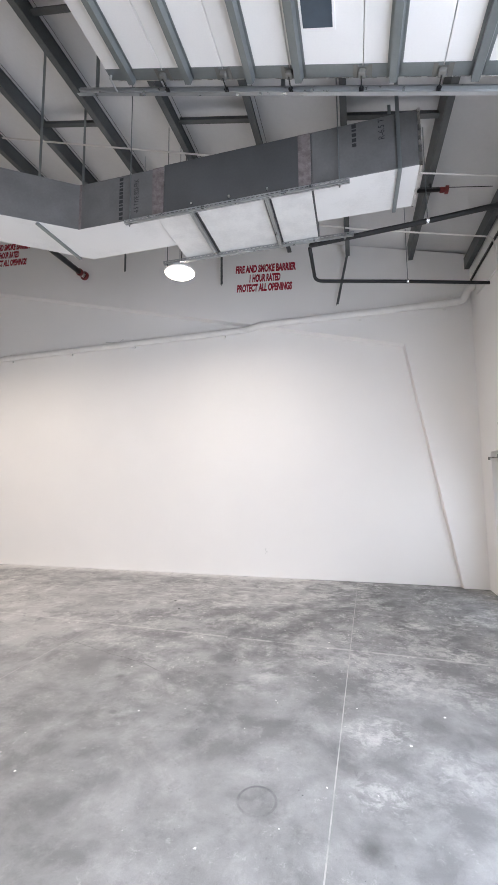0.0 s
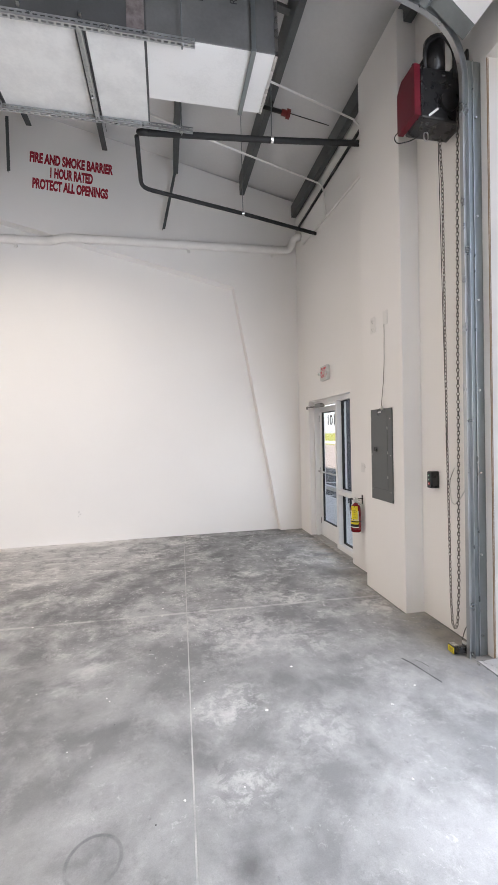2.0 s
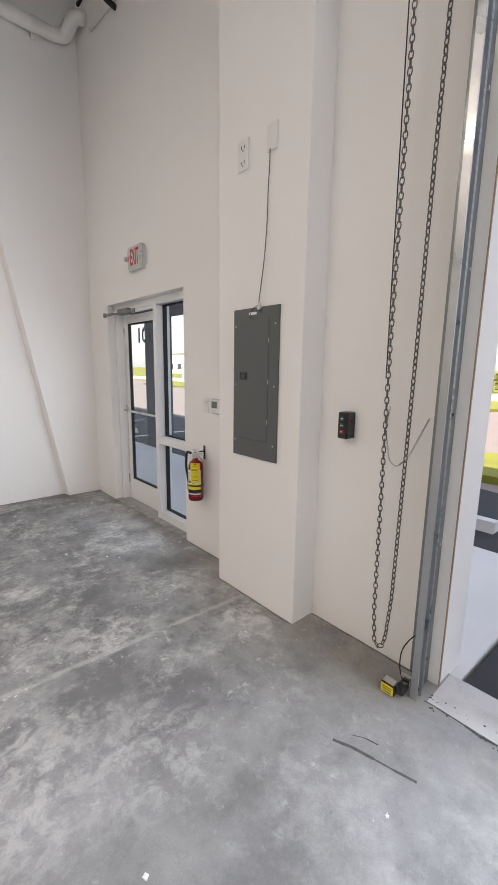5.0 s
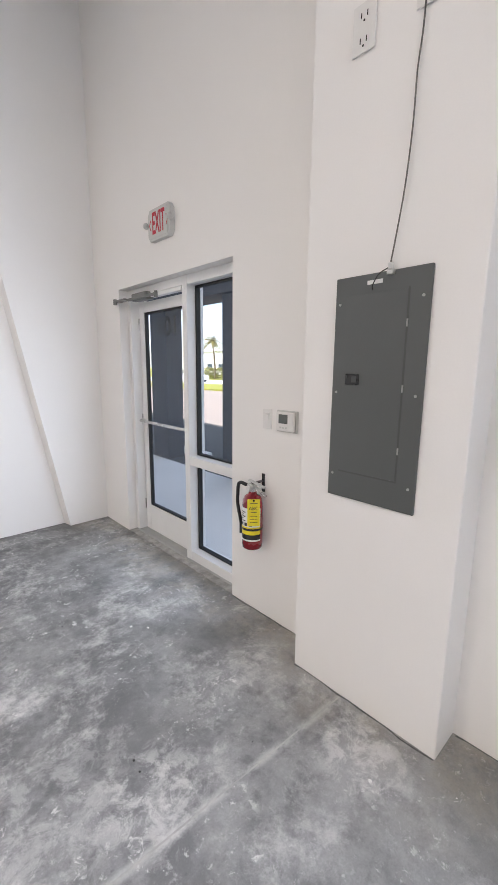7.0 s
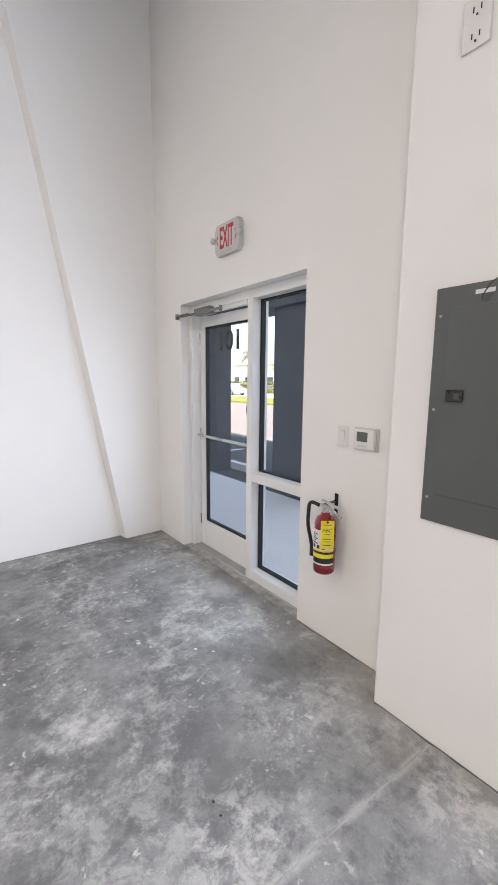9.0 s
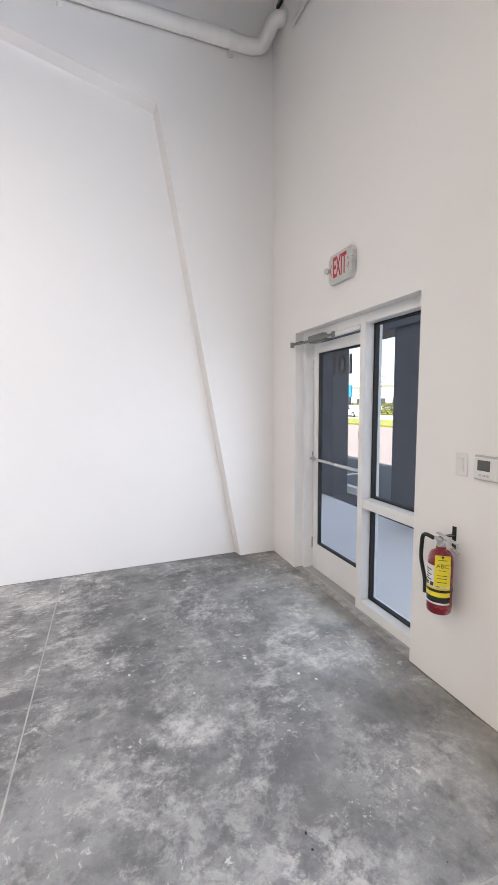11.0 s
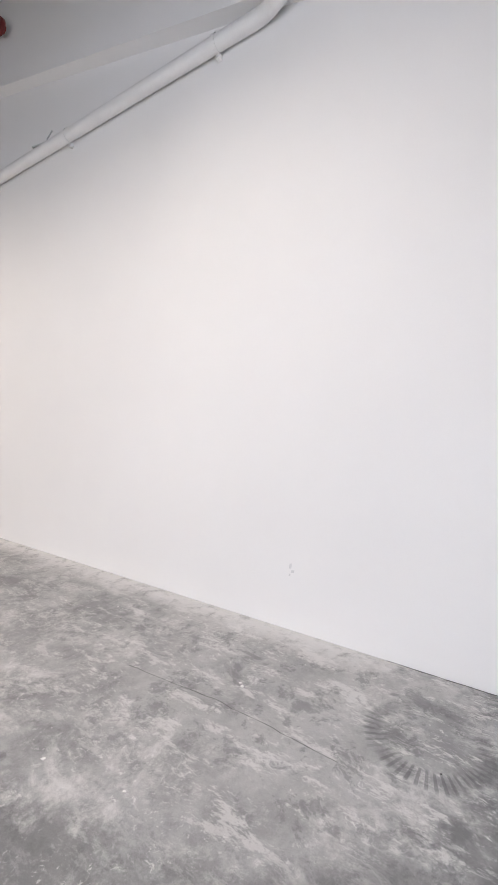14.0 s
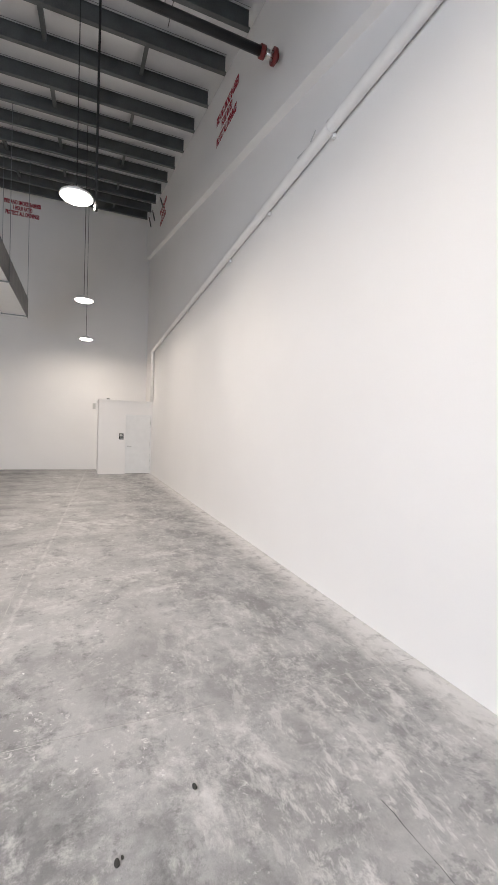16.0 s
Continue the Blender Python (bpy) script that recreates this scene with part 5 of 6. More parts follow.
# ---- refrigerant lines, sprinkler pipes, conduits ----
solo("refrigerant_line", tube(rounded([(-0.26, 4.88, 4.70), (-0.36, 4.93, 4.72), (1.02, 4.85, 4.75), (2.02, 4.775, 4.78), (XF, 4.77, 4.78)], 0.06), 0.03, 12), BLACK, "black foam-insulated refrigerant line to the front wall", "insulated pipe", "refrigerant lines", smooth=True)
solo("refrigerant_line", tube(rounded([(-0.36, 4.99, 4.72), (-0.36, 5.75, 4.66), (0.95, 6.12, 4.66), (2.06, 6.47, 4.66), (XF, 6.49, 4.66)], 0.12), 0.024, 12), BLACK, "black foam-insulated refrigerant line to the front wall", "insulated pipe", "refrigerant lines", smooth=True)
for x, y, z in ((1.02, 4.85, 4.75), (0.95, 6.12, 4.66)):
    hg = thing("pipe_hanger", "thin threaded rod with a pipe clamp", "pipe hanger", (x, y, z), "pipe hangers")
    part("rod", rod((x, y, z + 0.03), (x, y, deck_z(x) + 0.03), 0.005, 8), GALV_DARK, hg)
    part("clamp", rod((x - 0.015, y, z), (x + 0.015, y, z), 0.034, 14), STEEL, hg)


def build_sprinkler():
    ob = thing("sprinkler_main", "black steel sprinkler main with a red grooved end fitting", "sprinkler pipe", (-5.5, 7.3, 6.3))
    part("pipe", rod((-5.5, 7.20, 6.30), (-5.5, YS, 6.42), 0.055, 20), BLACK_STEEL, ob, "", True)
    part("coupling", rod((-5.5, 7.16, 6.30), (-5.5, 7.22, 6.30), 0.075, 20), RED_FIT, ob, "red grooved coupling", True)
    part("stub", rod((-5.5, 7.22, 6.30), (-5.5, 7.34, 6.30), 0.052, 18), STEEL, ob, "", True)
    part("end_cap", merge(rod((-5.5, 7.33, 6.30), (-5.5, 7.37, 6.30), 0.095, 20), rod((-5.5, 7.37, 6.30), (-5.5, 7.40, 6.30), 0.05, 18)), RED_FIT, ob, "red end flange", True)
    for y in (6.0, 3.4, 0.5):
        part("hanger_rod", rod((-5.5, y, 6.36), (-5.5, y, deck_z(-5.5) + 0.02), 0.006, 8), GALV, ob)
    b = thing("sprinkler_branch", "black steel sprinkler branch line with a red cap", "sprinkler pipe", (0, 5.3, 5.4))
    part("pipe", rod((1.28, 5.3, 5.42), (-5.42, 5.3, 6.36), 0.024, 14), BLACK_STEEL, b, "", True)
    part("cap", merge(rod((1.27, 5.3, 5.42), (1.33, 5.3, 5.412), 0.034, 16), rod((1.33, 5.3, 5.412), (1.37, 5.3, 5.406), 0.05, 16)), RED_FIT, b, "red end cap", True)
    for x in (1.16, -1.9, -4.1):
        z = 5.42 + (1.28 - x) * 0.1403
        part("sprinkler_head", merge(rod((x, 5.3, z), (x, 5.3, z + 0.075), 0.012, 10), rod((x, 5.3, z + 0.075), (x, 5.3, z + 0.08), 0.022, 12)), BLACK_STEEL, b)
    for x in (0.3, -2.9):
        z = 5.42 + (1.28 - x) * 0.1403
        part("hanger_rod", rod((x, 5.3, z), (x, 5.3, deck_z(x) + 0.02), 0.005, 8), GALV, b)


build_sprinkler()
drop = thing("cord_drop", "black power cord drop hanging from the roof beside a lamp", "cable", (-6.7, 5.34, 4.55))
part("cord", rod((-6.7, 5.34, 4.60), (-6.7, 5.34, deck_z(-6.7) + 0.01), 0.016, 8), BLACK, drop)
part("plug", rod((-6.7, 5.34, 4.53), (-6.7, 5.34, 4.60), 0.024, 10), PLASTIC_B, drop)
solo("ceiling_conduit", tube(rounded([(-0.6, 5.28, 5.3), (0.3, 5.55, 5.22), (2.06, 6.08, 5.14), (2.10, 6.08, 5.05), (2.11, 6.05, 4.66)], 0.1), 0.011, 8), PIPE_WHITE, "thin pale electrical conduit below the roof", "conduit", "ceiling conduits", smooth=True)
solo("ceiling_conduit", tube(rounded([(-4.5, 4.2, 6.55), (0.9, 4.8, 5.34), (2.05, 5.02, 5.22), (2.12, 5.03, 5.16), (2.125, 5.03, 4.67)], 0.1), 0.010, 8), PIPE_WHITE, "thin pale electrical conduit below the roof", "conduit", "ceiling conduits", smooth=True)
solo("wall_conduit", tube(rounded([(2.12, 4.76, 4.60), (2.12, 6.5, 4.71), (2.11, 7.0, 4.74)], 0.05), 0.016, 10), PIPE_WHITE, "white-painted conduit along the front wall", "conduit", smooth=True)
solo("roof_wire", tube(rounded([(-3.0, 5.6, 6.45), (-1.8, 5.6, 6.2), (-0.6, 5.55, 6.02), (0.6, 5.5, 5.72), (1.9, 5.4, 5.42)], 0.4), 0.005, 6), BLACK, "loose dark wire strung below the roof", "cable", "roof wires", smooth=True)
solo("roof_wire", tube(rounded([(-6.5, 6.2, 7.1), (-4.0, 6.15, 6.7), (-1.5, 6.1, 6.15)], 0.4), 0.005, 6), BLACK, "loose dark wire strung below the roof", "cable", "roof wires", smooth=True)

for (x0, z0), (x1, z1) in (((-2.31, 6.42), (-2.31, 5.63)), ((0.12, 5.95), (-0.10, 4.95)), ((-4.46, 6.85), (-4.46, 6.22)), ((-13.9, 8.95), (-13.3, 8.35)), ((-15.6, 9.4), (-15.0, 8.75)), ((-16.5, 9.6), (-15.9, 8.95))):
    bm = bmesh.new()
    add_prism(bm, [(x0 - 0.022, z0), (x0 + 0.022, z0), (x1 + 0.022, z1), (x1 - 0.022, z1)], "y", 7.28, 7.285)
    add_prism(bm, [(x0 - 0.022, z0), (x0 - 0.016, z0), (x1 - 0.016, z1), (x1 - 0.022, z1)], "y", 7.285, 7.325)
    solo("purlin_brace", bm, PRIMER, "dark steel angle brace hanging from the roof purlins", "roof brace", "purlin braces", "structure")


# ---- high-bay lamps ----
def build_lamp(x, y, z):
    ob = thing("high_bay_lamp", "round white high-bay lamp hung on a thin cable", "ceiling lamp", (x, y, z), "high-bay lamps")
    top = deck_z(x) + 0.01
    part("housing", add_turn(bmesh.new(), [(0.05, 0.12), (0.09, 0.10), (0.10, 0.06), (0.20, 0.035), (0.215, 0.01), (0.205, 0.0)], (x, y, z), 28), PLASTIC_W, ob, "", True)
    part("lens", add_turn(bmesh.new(), [(0.19, -0.012), (0.20, -0.004), (0.20, -0.001)], (x, y, z), 28), LED, ob, "glowing warm white lens")
    part("cable", rod((x, y, z + 0.16), (x, y, top), 0.004, 6), BLACK, ob)
    part("power_cord", rod((x + 0.02, y, z + 0.11), (x + 0.1, y, top), 0.007, 6), BLACK, ob)
    part("hook", tube([(x, y + 0.02 * math.cos(a), z + 0.14 + 0.022 * math.sin(a)) for a in [2 * math.pi * i / 10 for i in range(10)]], 0.004, 6, True), STEEL, ob)
    ld = bpy.data.lights.new("lamp_light", "AREA")
    ld.shape, ld.size, ld.energy, ld.color = "DISK", 0.38, LAMP_W, LAMP_COLOUR
    lo = new("lamp_light", ld)
    lo.location = (x, y, z - 0.02)


# the three at y 1.6 are an unseen second row, added on assumed symmetry
for p in ((-2.165, 5.0, 4.65), (-6.7, 5.1, 4.65), (-11.3, 5.17, 4.65), (-15.8, 5.22, 4.65), (-2.165, 1.6, 4.65), (-6.7, 1.6, 4.65), (-11.3, 1.6, 4.65)):
    build_lamp(*p)


# ---- restroom enclosure at the back ----
def build_restroom():
    ob = thing("restroom_enclosure", "white-painted drywall restroom enclosure with a flat top", "enclosure", (-16.2, 6.6, 0), kind="structure")
    part("wall", boxes(((XB, 5.69, 0), (-16.26, 5.79, 2.64)), ((-16.26, 5.69, 0), (-16.14, 6.62, 2.64)), ((-16.26, 6.62, 2.16), (-16.14, 7.52, 2.64)), ((-16.26, 7.52, 0), (-16.14, YR - 0.001, 2.64))), WHITE, ob)
    part("roof", box((XB, 5.67, 2.64), (-16.12, YR - 0.001, 2.68), 0.004), WHITE, ob)
    d = thing("door_2", "closed white flush restroom door in the enclosure", "door", (-16.16, 7.07, 0), kind="structure")
    part("door_leaf", box((-16.21, 6.645, 0.01), (-16.155, 7.50, 2.14), 0.003), TRIM_WHITE, d)
    part("door_frame", boxes(((-16.24, 6.615, 0), (-16.13, 6.642, 2.17)), ((-16.24, 7.503, 0), (-16.13, 7.53, 2.17)), ((-16.24, 6.642, 2.143), (-16.13, 7.503, 2.17))), TRIM_WHITE, d)
    part("shadow_gap", boxes(((-16.2, 6.6425, 0.0), (-16.165, 6.6445, 2.143)), ((-16.2, 6.645, 0.0005), (-16.1545, 7.50, 0.009)), ((-16.2, 7.5005, 0.0), (-16.165, 7.5025, 2.143))), GASKET, d)
    part("lever_handle", merge(rod((-16.155, 6.71, 1.01), (-16.10, 6.71, 1.01), 0.026, 14), rod((-16.105, 6.70, 1.01), (-16.105, 6.83, 1.01), 0.010, 8)), STEEL, d, "steel lever handle")
    for z in (0.25, 1.07, 1.88):
        part("hinge", box((-16.158, 7.49, z - 0.05), (-16.148, 7.512, z + 0.05), 0.002), STEEL, d)
    s = thing("restroom_sign", "small black restroom sign with white figures as plain bars", "sign", (-16.14, 6.47, 1.26))
    part("plate", box((-16.1395, 6.39, 1.25), (-16.132, 6.55, 1.47), 0.003), PLASTIC_B, s)
    part("symbol", boxes(((-16.1318, 6.41, 1.36), (-16.130, 6.45, 1.44)), ((-16.1318, 6.47, 1.36), (-16.130, 6.51, 1.44)), ((-16.1318, 6.42, 1.29), (-16.130, 6.52, 1.315))), PAPER, s)
    solo("roof_vent_stub", rod((-16.3, 6.0, 2.68), (-16.3, 6.0, 2.72), 0.05, 12), PLASTIC_B, "small dark vent stub on the enclosure roof", "vent")
    g = thing("junction_box", "small white box on the back wall", "junction box", (XB, 5.55, 2.45))
    part("box", box((XB, 5.50, 2.38), (XB + 0.07, 5.62, 2.62), 0.006), PLASTIC_W, g)
    part("cover", box((XB + 0.07, 5.51, 2.39), (XB + 0.078, 5.61, 2.61), 0.003), PLASTIC_G, g)


build_restroom()

# ---- outdoors ----
solo("ground", box((XO - 0.02, -900, -0.6), (1800, 900, -0.16)), GRASS, "mown lawn reaching to the horizon", "ground", kind="structure")
# dark outline follows the shade edge; the paving past it is paled as sunlit
solo("road", prism([(XO - 0.02, -60), (6.3, -60), (6.3, 3.0), (7.0, 6.5), (7.9, 12.4), (8.1, 16.5), (8.1, 60), (XO - 0.02, 60)], "z", -0.158, -0.149), ASPHALT, "dark asphalt parking bays before the building", "road", kind="structure")
solo("road", box((XO - 0.019, -300, -0.159), (24, 300, -0.151), 0), SUNLIT_PAVING, "paving paled to a pinkish tone for sunlight", "road", kind="structure")
solo("road", box((27, -300, -0.159), (35, 300, -0.145), 0), WALKWAY, "pale sunlit street beyond the lawn", "road", kind="structure")
solo("pavement", boxes(((2.268, 3.14, -0.159), (4.07, 40, -0.012)), bevel=0.01), WALKWAY, "pale concrete walkway along the front of the building", "pavement", kind="structure")
solo("threshold_strip", box((2.0, -0.44, 0.0003), (2.264, 3.19, 0.0015), 0.0005), THRESHOLD, "pale concrete strip across the roll-up opening", "pavement", kind="structure")
solo("asphalt_ramp", prism([(2.268, -0.16), (2.268, -0.004), (3.6, -0.09), (5.2, -0.149), (5.2, -0.16)], "y", -1.2, 3.12), ASPHALT, "black asphalt ramp up to the roll-up opening", "road", kind="structure")


def build_wheel_stop():
    ob = solo("wheel_stop", prism([(-0.09, 0), (0.09, 0), (0.06, 0.12), (-0.06, 0.12)], "y", -0.9, 0.9), WALKWAY, "pale concrete wheel stop in a parking bay", "wheel stop", "wheel stops")
    return ob


stop = build_wheel_stop()
stop.location = (4.95, 4.7, -0.15)
for y in (7.5, 10.3, 13.1, 15.9):
    copy_thing(stop, pose(4.95, y, -0.15))
for i, y in enumerate((6.1, 8.9, 11.7, 14.5, 17.3, 20.1)):
    solo("parking_line", box((4.4, y - 0.05, -0.1488), (6.4, y + 0.05, -0.146)), STRIPE, "white painted parking bay line", "road marking", "parking lines", "structure")

# lawn islands
for x0, y0, x1, y1 in ((7.0, 2.6, 9.0, 7.9), (19.0, 8.0, 23.5, 40.0)):
    bm = prism([(x0, y0 + 1), (x0 + 1, y0), (x1 - 1, y0), (x1, y0 + 1), (x1, y1 - 1), (x1 - 1, y1), (x0 + 1, y1), (x0, y1 - 1)], "z", -0.152, -0.03)
    solo("lawn_island", bm, GRASS, "grassed island in the parking lot", "lawn", kind="structure")


def build_arcade_column(x, y, w, d):
    ob = thing("arcade_column", "square slate-grey stucco column of the front arcade", "column", (x, y, 0), "arcade columns", "structure")
    part("shaft", box((x - w / 2, y - d / 2, -0.012), (x + w / 2, y + d / 2, 2.499), 0.01), SLATE, ob)


build_arcade_column(4.255, 9.66, 0.31, 0.50)
build_arcade_column(4.32, 7.40, 0.44, 1.14)
solo("arcade_beam", boxes(((4.02, 6.7, 2.50), (4.54, 16, 3.55)), bevel=0.01), SLATE, "slate-grey stucco beam across the arcade columns", "beam", kind="structure")
# added out of view, its height set to keep sun off the forecourt
solo("shade_parapet", box((XO + 0.003, YS, 4.9), (XO + 0.25, 40, 8.2), 0.01), EXT_WHITE, "unseen white parapet raised to shade the ground out front", "facade", kind="structure")
solo("facade_skin", boxes(((XO + 0.001, 7.79, -0.012), (XO + 0.03, 40, 4.99))), EXT_WHITE, "white stucco front of the neighbouring unit", "facade", kind="structure")


def build_palm(x, y, h, seed):
    rnd = random.Random(seed)
    ob = thing("palm_tree", "sunlit palm tree with drooping yellow-green fronds", "palm tree", (x, y, -0.16), "palm trees")
    bm = bmesh.new()
    lean = rnd.uniform(-0.4, 0.4)
    pts = [(x + lean * (t ** 2), y + 0.2 * t, -0.16 + h * t) for t in [i / 6 for i in range(7)]]
    for i in range(6):
        add_rod(bm, pts[i], pts[i + 1], 0.17 - 0.012 * i, 9, 0.16 - 0.012 * i)
    part("trunk", bm, BARK, ob)
    top = Vector(pts[-1])
    bm = bmesh.new()
    for f in range(26):
        az, el = rnd.uniform(0, 2 * math.pi), rnd.uniform(-0.5, 1.2)
        L = rnd.uniform(1.5, 2.3)
        d = Vector((math.cos(az) * math.cos(el), math.sin(az) * math.cos(el), math.sin(el)))
        side = d.cross(Vector((0, 0, 1))).normalized()
        prev = top.copy()
        for s in range(8):
            t = (s + 1) / 8
            p = top + d * (L * t) + Vector((0, 0, -0.9 * L * t * t * 0.6))
            for sg in (-1, 1):
                w = 0.45 * math.sin(math.pi * (0.15 + 0.8 * t)) + 0.05
                tip = (prev + p) / 2 + side * sg * w + Vector((0, 0, -0.35 * w)) + (p - prev) * 0.6
                bm.faces.new([bm.verts.new(prev), bm.verts.new(prev * 0.35 + p * 0.65), bm.verts.new(tip)])
            prev = p
    part("crown", bm, PALM_LEAF, ob)


def build_tree(x, y, h, r, seed):
    rnd = random.Random(seed)
    ob = thing("broadleaf_tree", "small sunlit broadleaf tree with an open crown", "tree", (x, y, -0.16), "street trees")
    bm = bmesh.new()
    add_rod(bm, (x, y, -0.16), (x + 0.1, y, h * 0.5), 0.11, 9, 0.07)
    for i in range(6):
        a = i * 1.05
        add_rod(bm, (x + 0.1, y, h * (0.38 + 0.03 * i)), (x + r * 0.6 * math.cos(a), y + r * 0.6 * math.sin(a), h * rnd.uniform(0.65, 0.85)), 0.05, 6, 0.02)
    part("trunk", bm, BARK, ob)
    bm = bmesh.new()
    clumps = [Vector((x + rnd.gauss(0, r * 0.5), y + rnd.gauss(0, r * 0.5), h * rnd.uniform(0.5, 1.0))) for _ in range(34)]
    for c in clumps:
        for _ in range(46):
            p = c + Vector((rnd.gauss(0, 0.26), rnd.gauss(0, 0.26), rnd.gauss(0, 0.2)))
            q = Matrix.Rotation(rnd.uniform(0, 6.3), 3, "Z") @ Matrix.Rotation(rnd.uniform(-1, 1), 3, "X")
            s = rnd.uniform(0.07, 0.14)
            bm.faces.new([bm.verts.new(p + q @ Vector(v)) for v in ((-s, 0, 0), (0, -s * 0.5, 0.02), (s, 0, 0), (0, s * 0.5, 0.02))])
    part("crown", bm, LEAF, ob)


def build_hedge(x, y0, y1, h, seed):
    rnd = random.Random(seed)
    bm = bmesh.new()
    for _ in range(int((y1 - y0) * 240)):
        p = Vector((x + rnd.gauss(0, 0.5), rnd.uniform(y0, y1), -0.16 + h * rnd.uniform(0.03, 1) ** 0.7 + rnd.gauss(0, 0.08)))
        q = Matrix.Rotation(rnd.uniform(0, 6.3), 3, "Z") @ Matrix.Rotation(rnd.uniform(-1, 1), 3, "X")
        s = rnd.uniform(0.09, 0.18)
        bm.faces.new([bm.verts.new(p + q @ Vector(v)) for v in ((-s, 0, 0), (0, -s * 0.6, 0.02), (s, 0, 0), (0, s * 0.6, 0.02))])
    solo("hedge", bm, LEAF, "clipped green hedge along the street", "hedge", kind="stuff")


build_hedge(38, 14, 58, 1.6, 3)
build_palm(39.5, 24.2, 5.2, 11)
build_palm(41.0, 26.9, 6.6, 12)
build_palm(43.0, 29.6, 4.6, 13)
build_palm(37.5, 50.5, 5.5, 14)
build_tree(36.0, 21.8, 3.0, 1.1, 21)
build_palm(33.0, 20.9, 3.4, 15)
build_tree(40, 47, 4.0, 1.5, 23)
build_palm(19.8, 15.3, 4.4, 16)
build_tree(20.6, 15.1, 4.6, 1.2, 24)
build_tree(22.0, 16.9, 3.6, 1.3, 25)


def build_far_building(x, y0, y1, h):
    ob = thing("far_building", "pale low commercial building across the street", "building", (x, (y0 + y1) / 2, -0.16))
    part("wall", box((x, y0, -0.16), (x + 14, y1, h)), FAR_WALL, ob)
    part("roof", box((x - 0.3, y0 - 0.3, h + 0.001), (x + 14.3, y1 + 0.3, h + 0.35), 0.02), EXT_WHITE, ob)
    n = int((y1 - y0) / 4)
    for i in range(n):
        y = y0 + (i + 0.5) * (y1 - y0) / n
        w = part("window", box((x - 0.06, y - 1.1, 0.9), (x - 0.001, y + 1.1, 2.5)), EXT_WHITE, ob)
        part("pane", box((x - 0.07, y - 1.0, 1.0), (x - 0.061, y + 1.0, 2.4)), FAR_GLASS, w)


build_far_building(60, 58, 104, 5.2)


def build_pylon(x, y):
    ob = thing("pylon_sign", "blue and black pylon sign beside the street", "sign", (x, y, -0.16))
    part("post", box((x - 0.1, y - 0.35, -0.16), (x + 0.1, y + 0.35, 2.2), 0.01), INK, ob)
    part("panel", box((x - 0.12, y - 0.55, 2.2), (x + 0.12, y + 0.55, 3.7), 0.01), BLUE, ob)


build_pylon(30, 46.3)


def build_car(x, y):
    ob = thing("parked_car", "white parked car with dark windows across the lot", "car", (x, y, -0.16))
    side = [(-2.2, 0.25), (-2.25, 0.6), (-1.9, 0.82), (-1.1, 0.9), (-0.5, 1.38), (0.8, 1.42), (1.5, 0.98), (2.15, 0.85), (2.25, 0.5), (2.2, 0.25)]
    part("body", prism([(y + u, z - 0.16) for u, z in side], "x", x - 0.85, x + 0.85), CAR_WHITE, ob)
    part("window_band", prism([(y + u, z - 0.16) for u, z in ((-0.95, 0.93), (-0.48, 1.32), (0.76, 1.36), (1.3, 0.98))], "x", x - 0.86, x + 0.86), CAR_GLASS, ob)
    for u in (-1.4, 1.4):
        for s in (-0.78, 0.78):
            w = part("wheel", rod((x + s - 0.1, y + u, 0.16), (x + s + 0.1, y + u, 0.16), 0.32, 20), TYRE, ob)
            part("rim", rod((x + s - 0.105, y + u, 0.16), (x + s + 0.105, y + u, 0.16), 0.2, 16), STEEL, w)


build_car(29, 44.2)

# ---- floor details ----
def dark_floor_line(points, w):
    bm = bmesh.new()
    rnd = random.Random(9)
    pts = [Vector(p) for p in points]
    fine = []
    for a, b in zip(pts, pts[1:]):
        n = max(2, int((b - a).length / 0.06))
        for i in range(n):
            p = a.lerp(b, i / n)
            fine.append(p + Vector((rnd.gauss(0, 0.004), rnd.gauss(0, 0.004), 0)))
    fine.append(pts[-1])
    for a, b in zip(fine, fine[1:]):
        d = (b - a).normalized()
        s = Vector((-d.y, d.x, 0)) * w * rnd.uniform(0.5, 1.2)
        vs = [bm.verts.new(v) for v in (a - s, b - s, b + s, a + s)]
        bm.faces.new(vs)
    bmesh.ops.translate(bm, vec=(0, 0, 0.0006), verts=bm.verts)
    return part("dark_floor_line", bm, DARK_LINE, floor, "thin dark irregular line on the floor")


# shrinkage cracks in the slab
dark_floor_line([(-3.18, 4.14, 0), (-2.35, 3.87, 0), (-1.95, 3.76, 0), (-1.70, 3.64, 0)], 0.002)
dark_floor_line([(-2.19, 6.53, 0), (-1.53, 6.58, 0), (-0.79, 6.55, 0)], 0.002)

# flat dark strips for the gappy, dirty wall feet, and a threshold dirt line
dark_floor_line([(-0.8, YR - 0.005, 0), (1.76, YR - 0.005, 0)], 0.0045)
dark_floor_line([(1.995, 3.2, 0.0), (1.985, 2.6, 0.0), (1.99, 1.4, 0.0), (1.99, -0.4, 0.0)], 0.006)
dark_floor_line([(1.78, YN - 0.005, 0), (XF - 0.004, YN - 0.005, 0)], 0.004)
dark_floor_line([(XF - 0.005, 4.75, 0), (XF - 0.005, 5.44, 0)], 0.005)
dark_floor_line([(1.945, 4.73, 0), (1.945, 4.01, 0)], 0.005)
dark_floor_line([(XF - 0.005, 3.99, 0), (XF - 0.005, 3.3, 0)], 0.006)
# short dark streaks near the track foot
dark_floor_line([(1.50, 3.36, 0), (1.545, 3.2, 0), (1.59, 3.04, 0)], 0.008)
dark_floor_line([(1.58, 3.32, 0), (1.62, 3.22, 0)], 0.004)
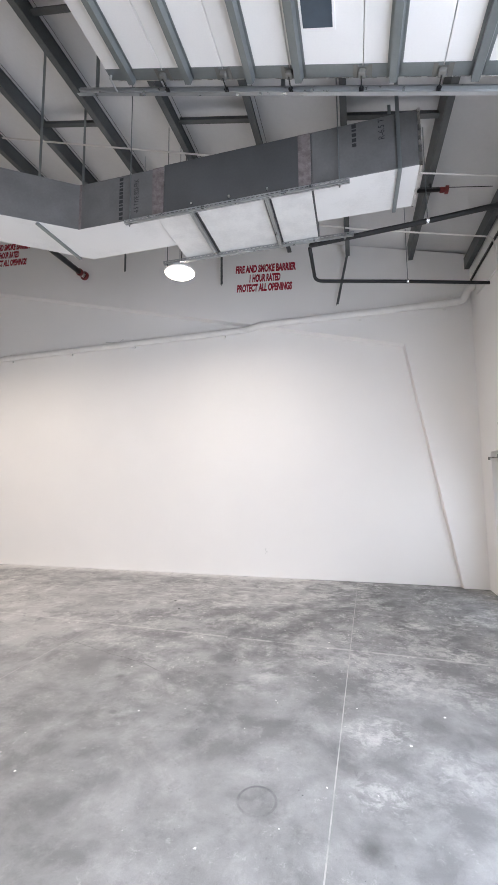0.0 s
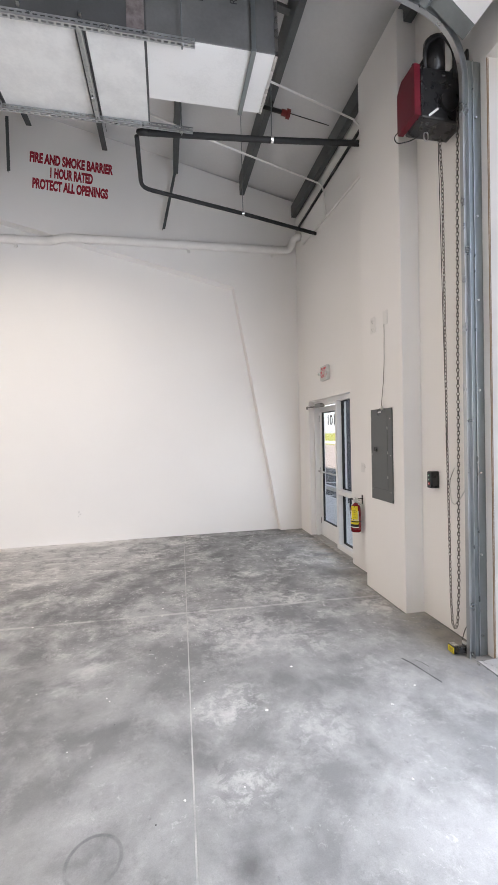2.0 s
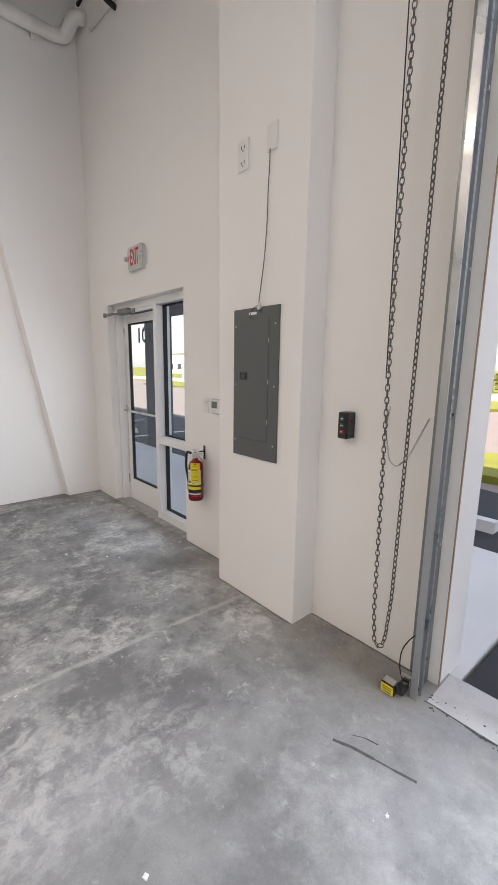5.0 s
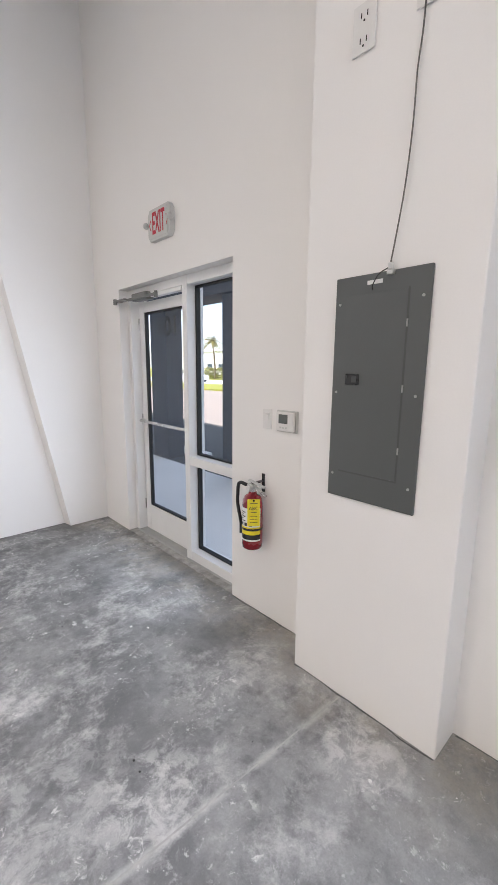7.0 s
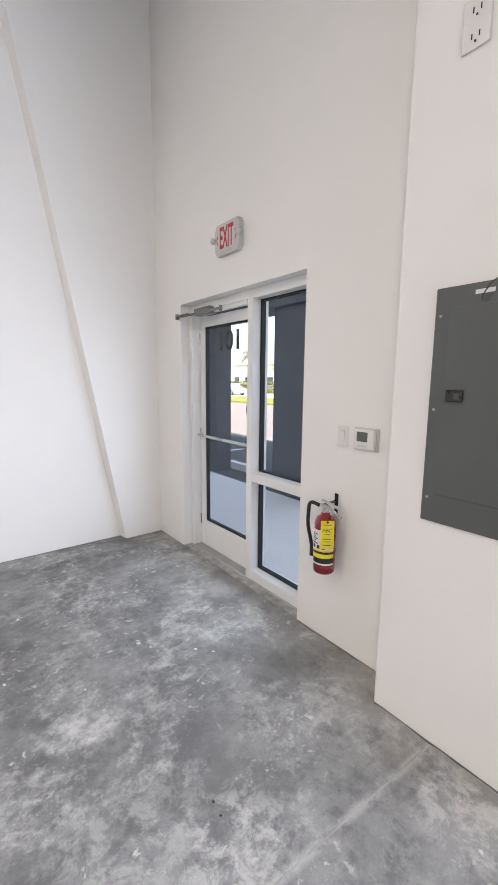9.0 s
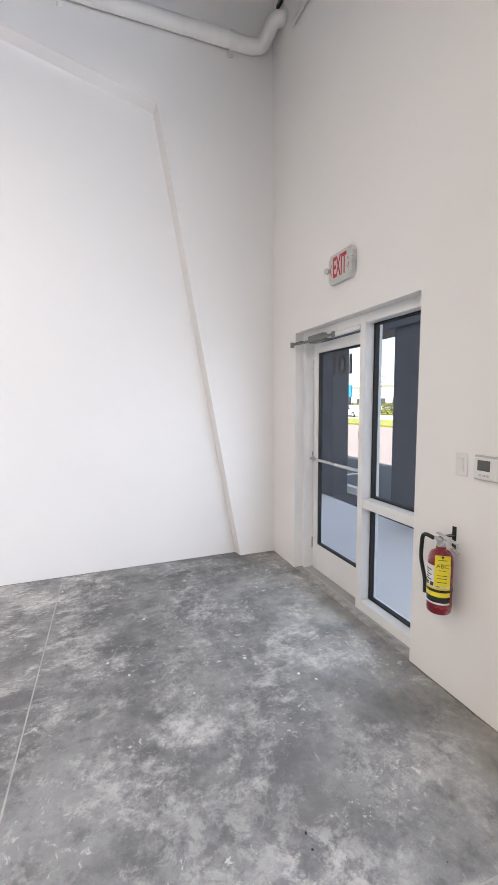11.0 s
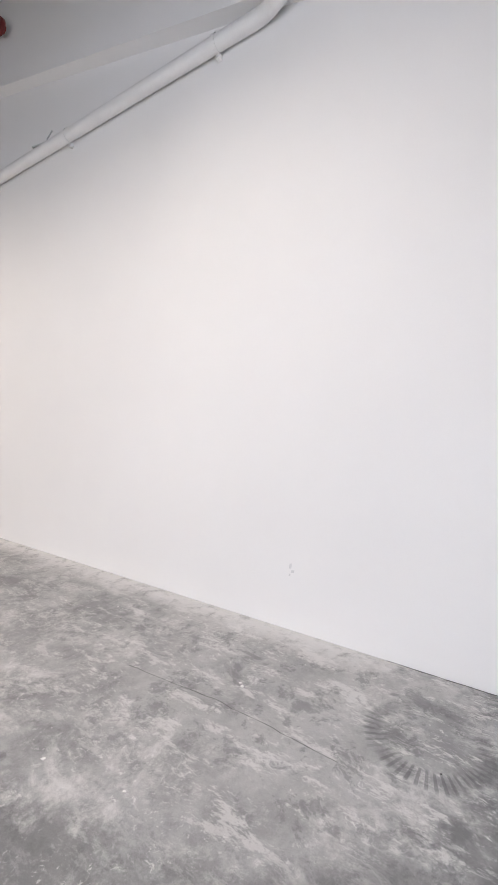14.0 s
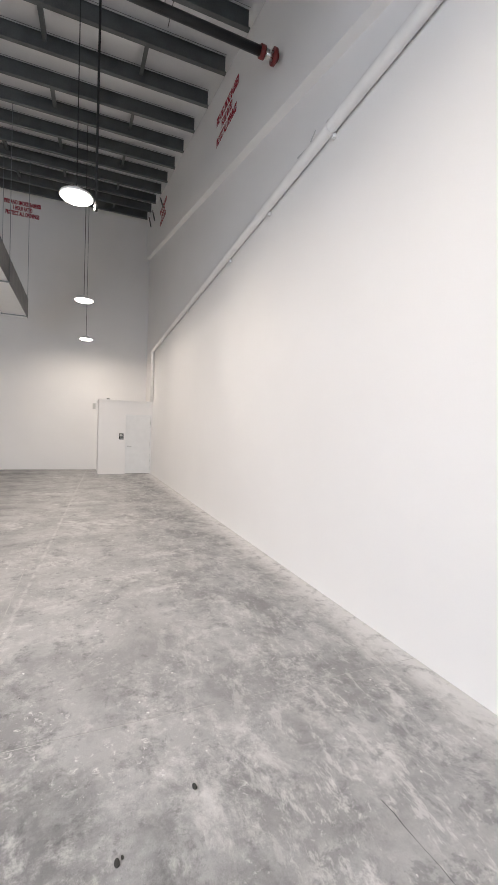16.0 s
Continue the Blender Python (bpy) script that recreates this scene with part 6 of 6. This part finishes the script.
for k, (sx, sz, sw, sh) in enumerate(((-1.55, 0.50, 0.012, 0.022), (-1.53, 0.46, 0.016, 0.012), (-1.555, 0.43, 0.008, 0.01))):
    solo("scuff_mark", prism([(sx - sw, sz - sh), (sx + sw * 0.7, sz - sh * 0.8), (sx + sw, sz + sh), (sx - sw * 0.6, sz + sh * 0.8)], "y", YR - 0.0008, YR - 0.0002), SCUFF, "faint grey scuff on the white party wall", "scuff", "wall scuffs")


def scatter(name, count, area, size, material, label, seed, flat=0.4):
    rnd = random.Random(seed)
    bm = bmesh.new()
    for _ in range(count):
        x, y = rnd.uniform(area[0], area[1]), rnd.uniform(area[2], area[3])
        s = size * rnd.uniform(0.4, 1.3) ** 2
        g = bmesh.ops.create_icosphere(bm, subdivisions=1, radius=s)
        for v in g["verts"]:
            v.co = Vector((v.co.x * rnd.uniform(0.6, 1.5), v.co.y * rnd.uniform(0.6, 1.5), v.co.z * flat))
        bmesh.ops.rotate(bm, cent=(0, 0, 0), matrix=Matrix.Rotation(rnd.uniform(0, 6), 3, "Z"), verts=g["verts"])
        bmesh.ops.translate(bm, vec=(x, y, s * flat * 0.6), verts=g["verts"])
    solo(name, bm, material, label, "debris", kind="stuff")


scatter("plaster_crumbs", 130, (-3.5, 2.0, 2.0, 7.5), 0.006, PLASTER_BIT, "white plaster crumbs scattered over the concrete floor", 4, 0.35)
scatter("plaster_crumbs", 60, (-9, -3.5, 2.5, 7.5), 0.006, PLASTER_BIT, "white plaster crumbs scattered over the concrete floor", 5, 0.35)
scatter("grit", 70, (-3.5, 2.0, 0.8, 7.3), 0.0033, DIRT_BIT, "small dark specks of grit on the floor", 6, 0.35)
scatter("threshold_debris", 200, (1.965, 2.06, 2.2, 3.2), 0.003, DIRT_BIT, "dark debris along the roll-up threshold", 8, 0.5)
for x, y, s in ((-2.54, 5.77, 0.016), (-2.32, 5.42, 0.016), (-2.335, 5.44, 0.008)):
    bm = bmesh.new()
    bmesh.ops.create_icosphere(bm, subdivisions=2, radius=s)
    for v in bm.verts:
        v.co = Vector((v.co.x * 1.2, v.co.y * 0.7 * (1 + 0.3 * noise.noise(v.co * 40)), v.co.z * 0.25 + s * 0.2))
    bmesh.ops.translate(bm, vec=(x, y, 0), verts=bm.verts)
    solo("debris_clump", bm, DIRT_BIT, "small dark clump of debris on the concrete floor", "debris", "debris clumps")
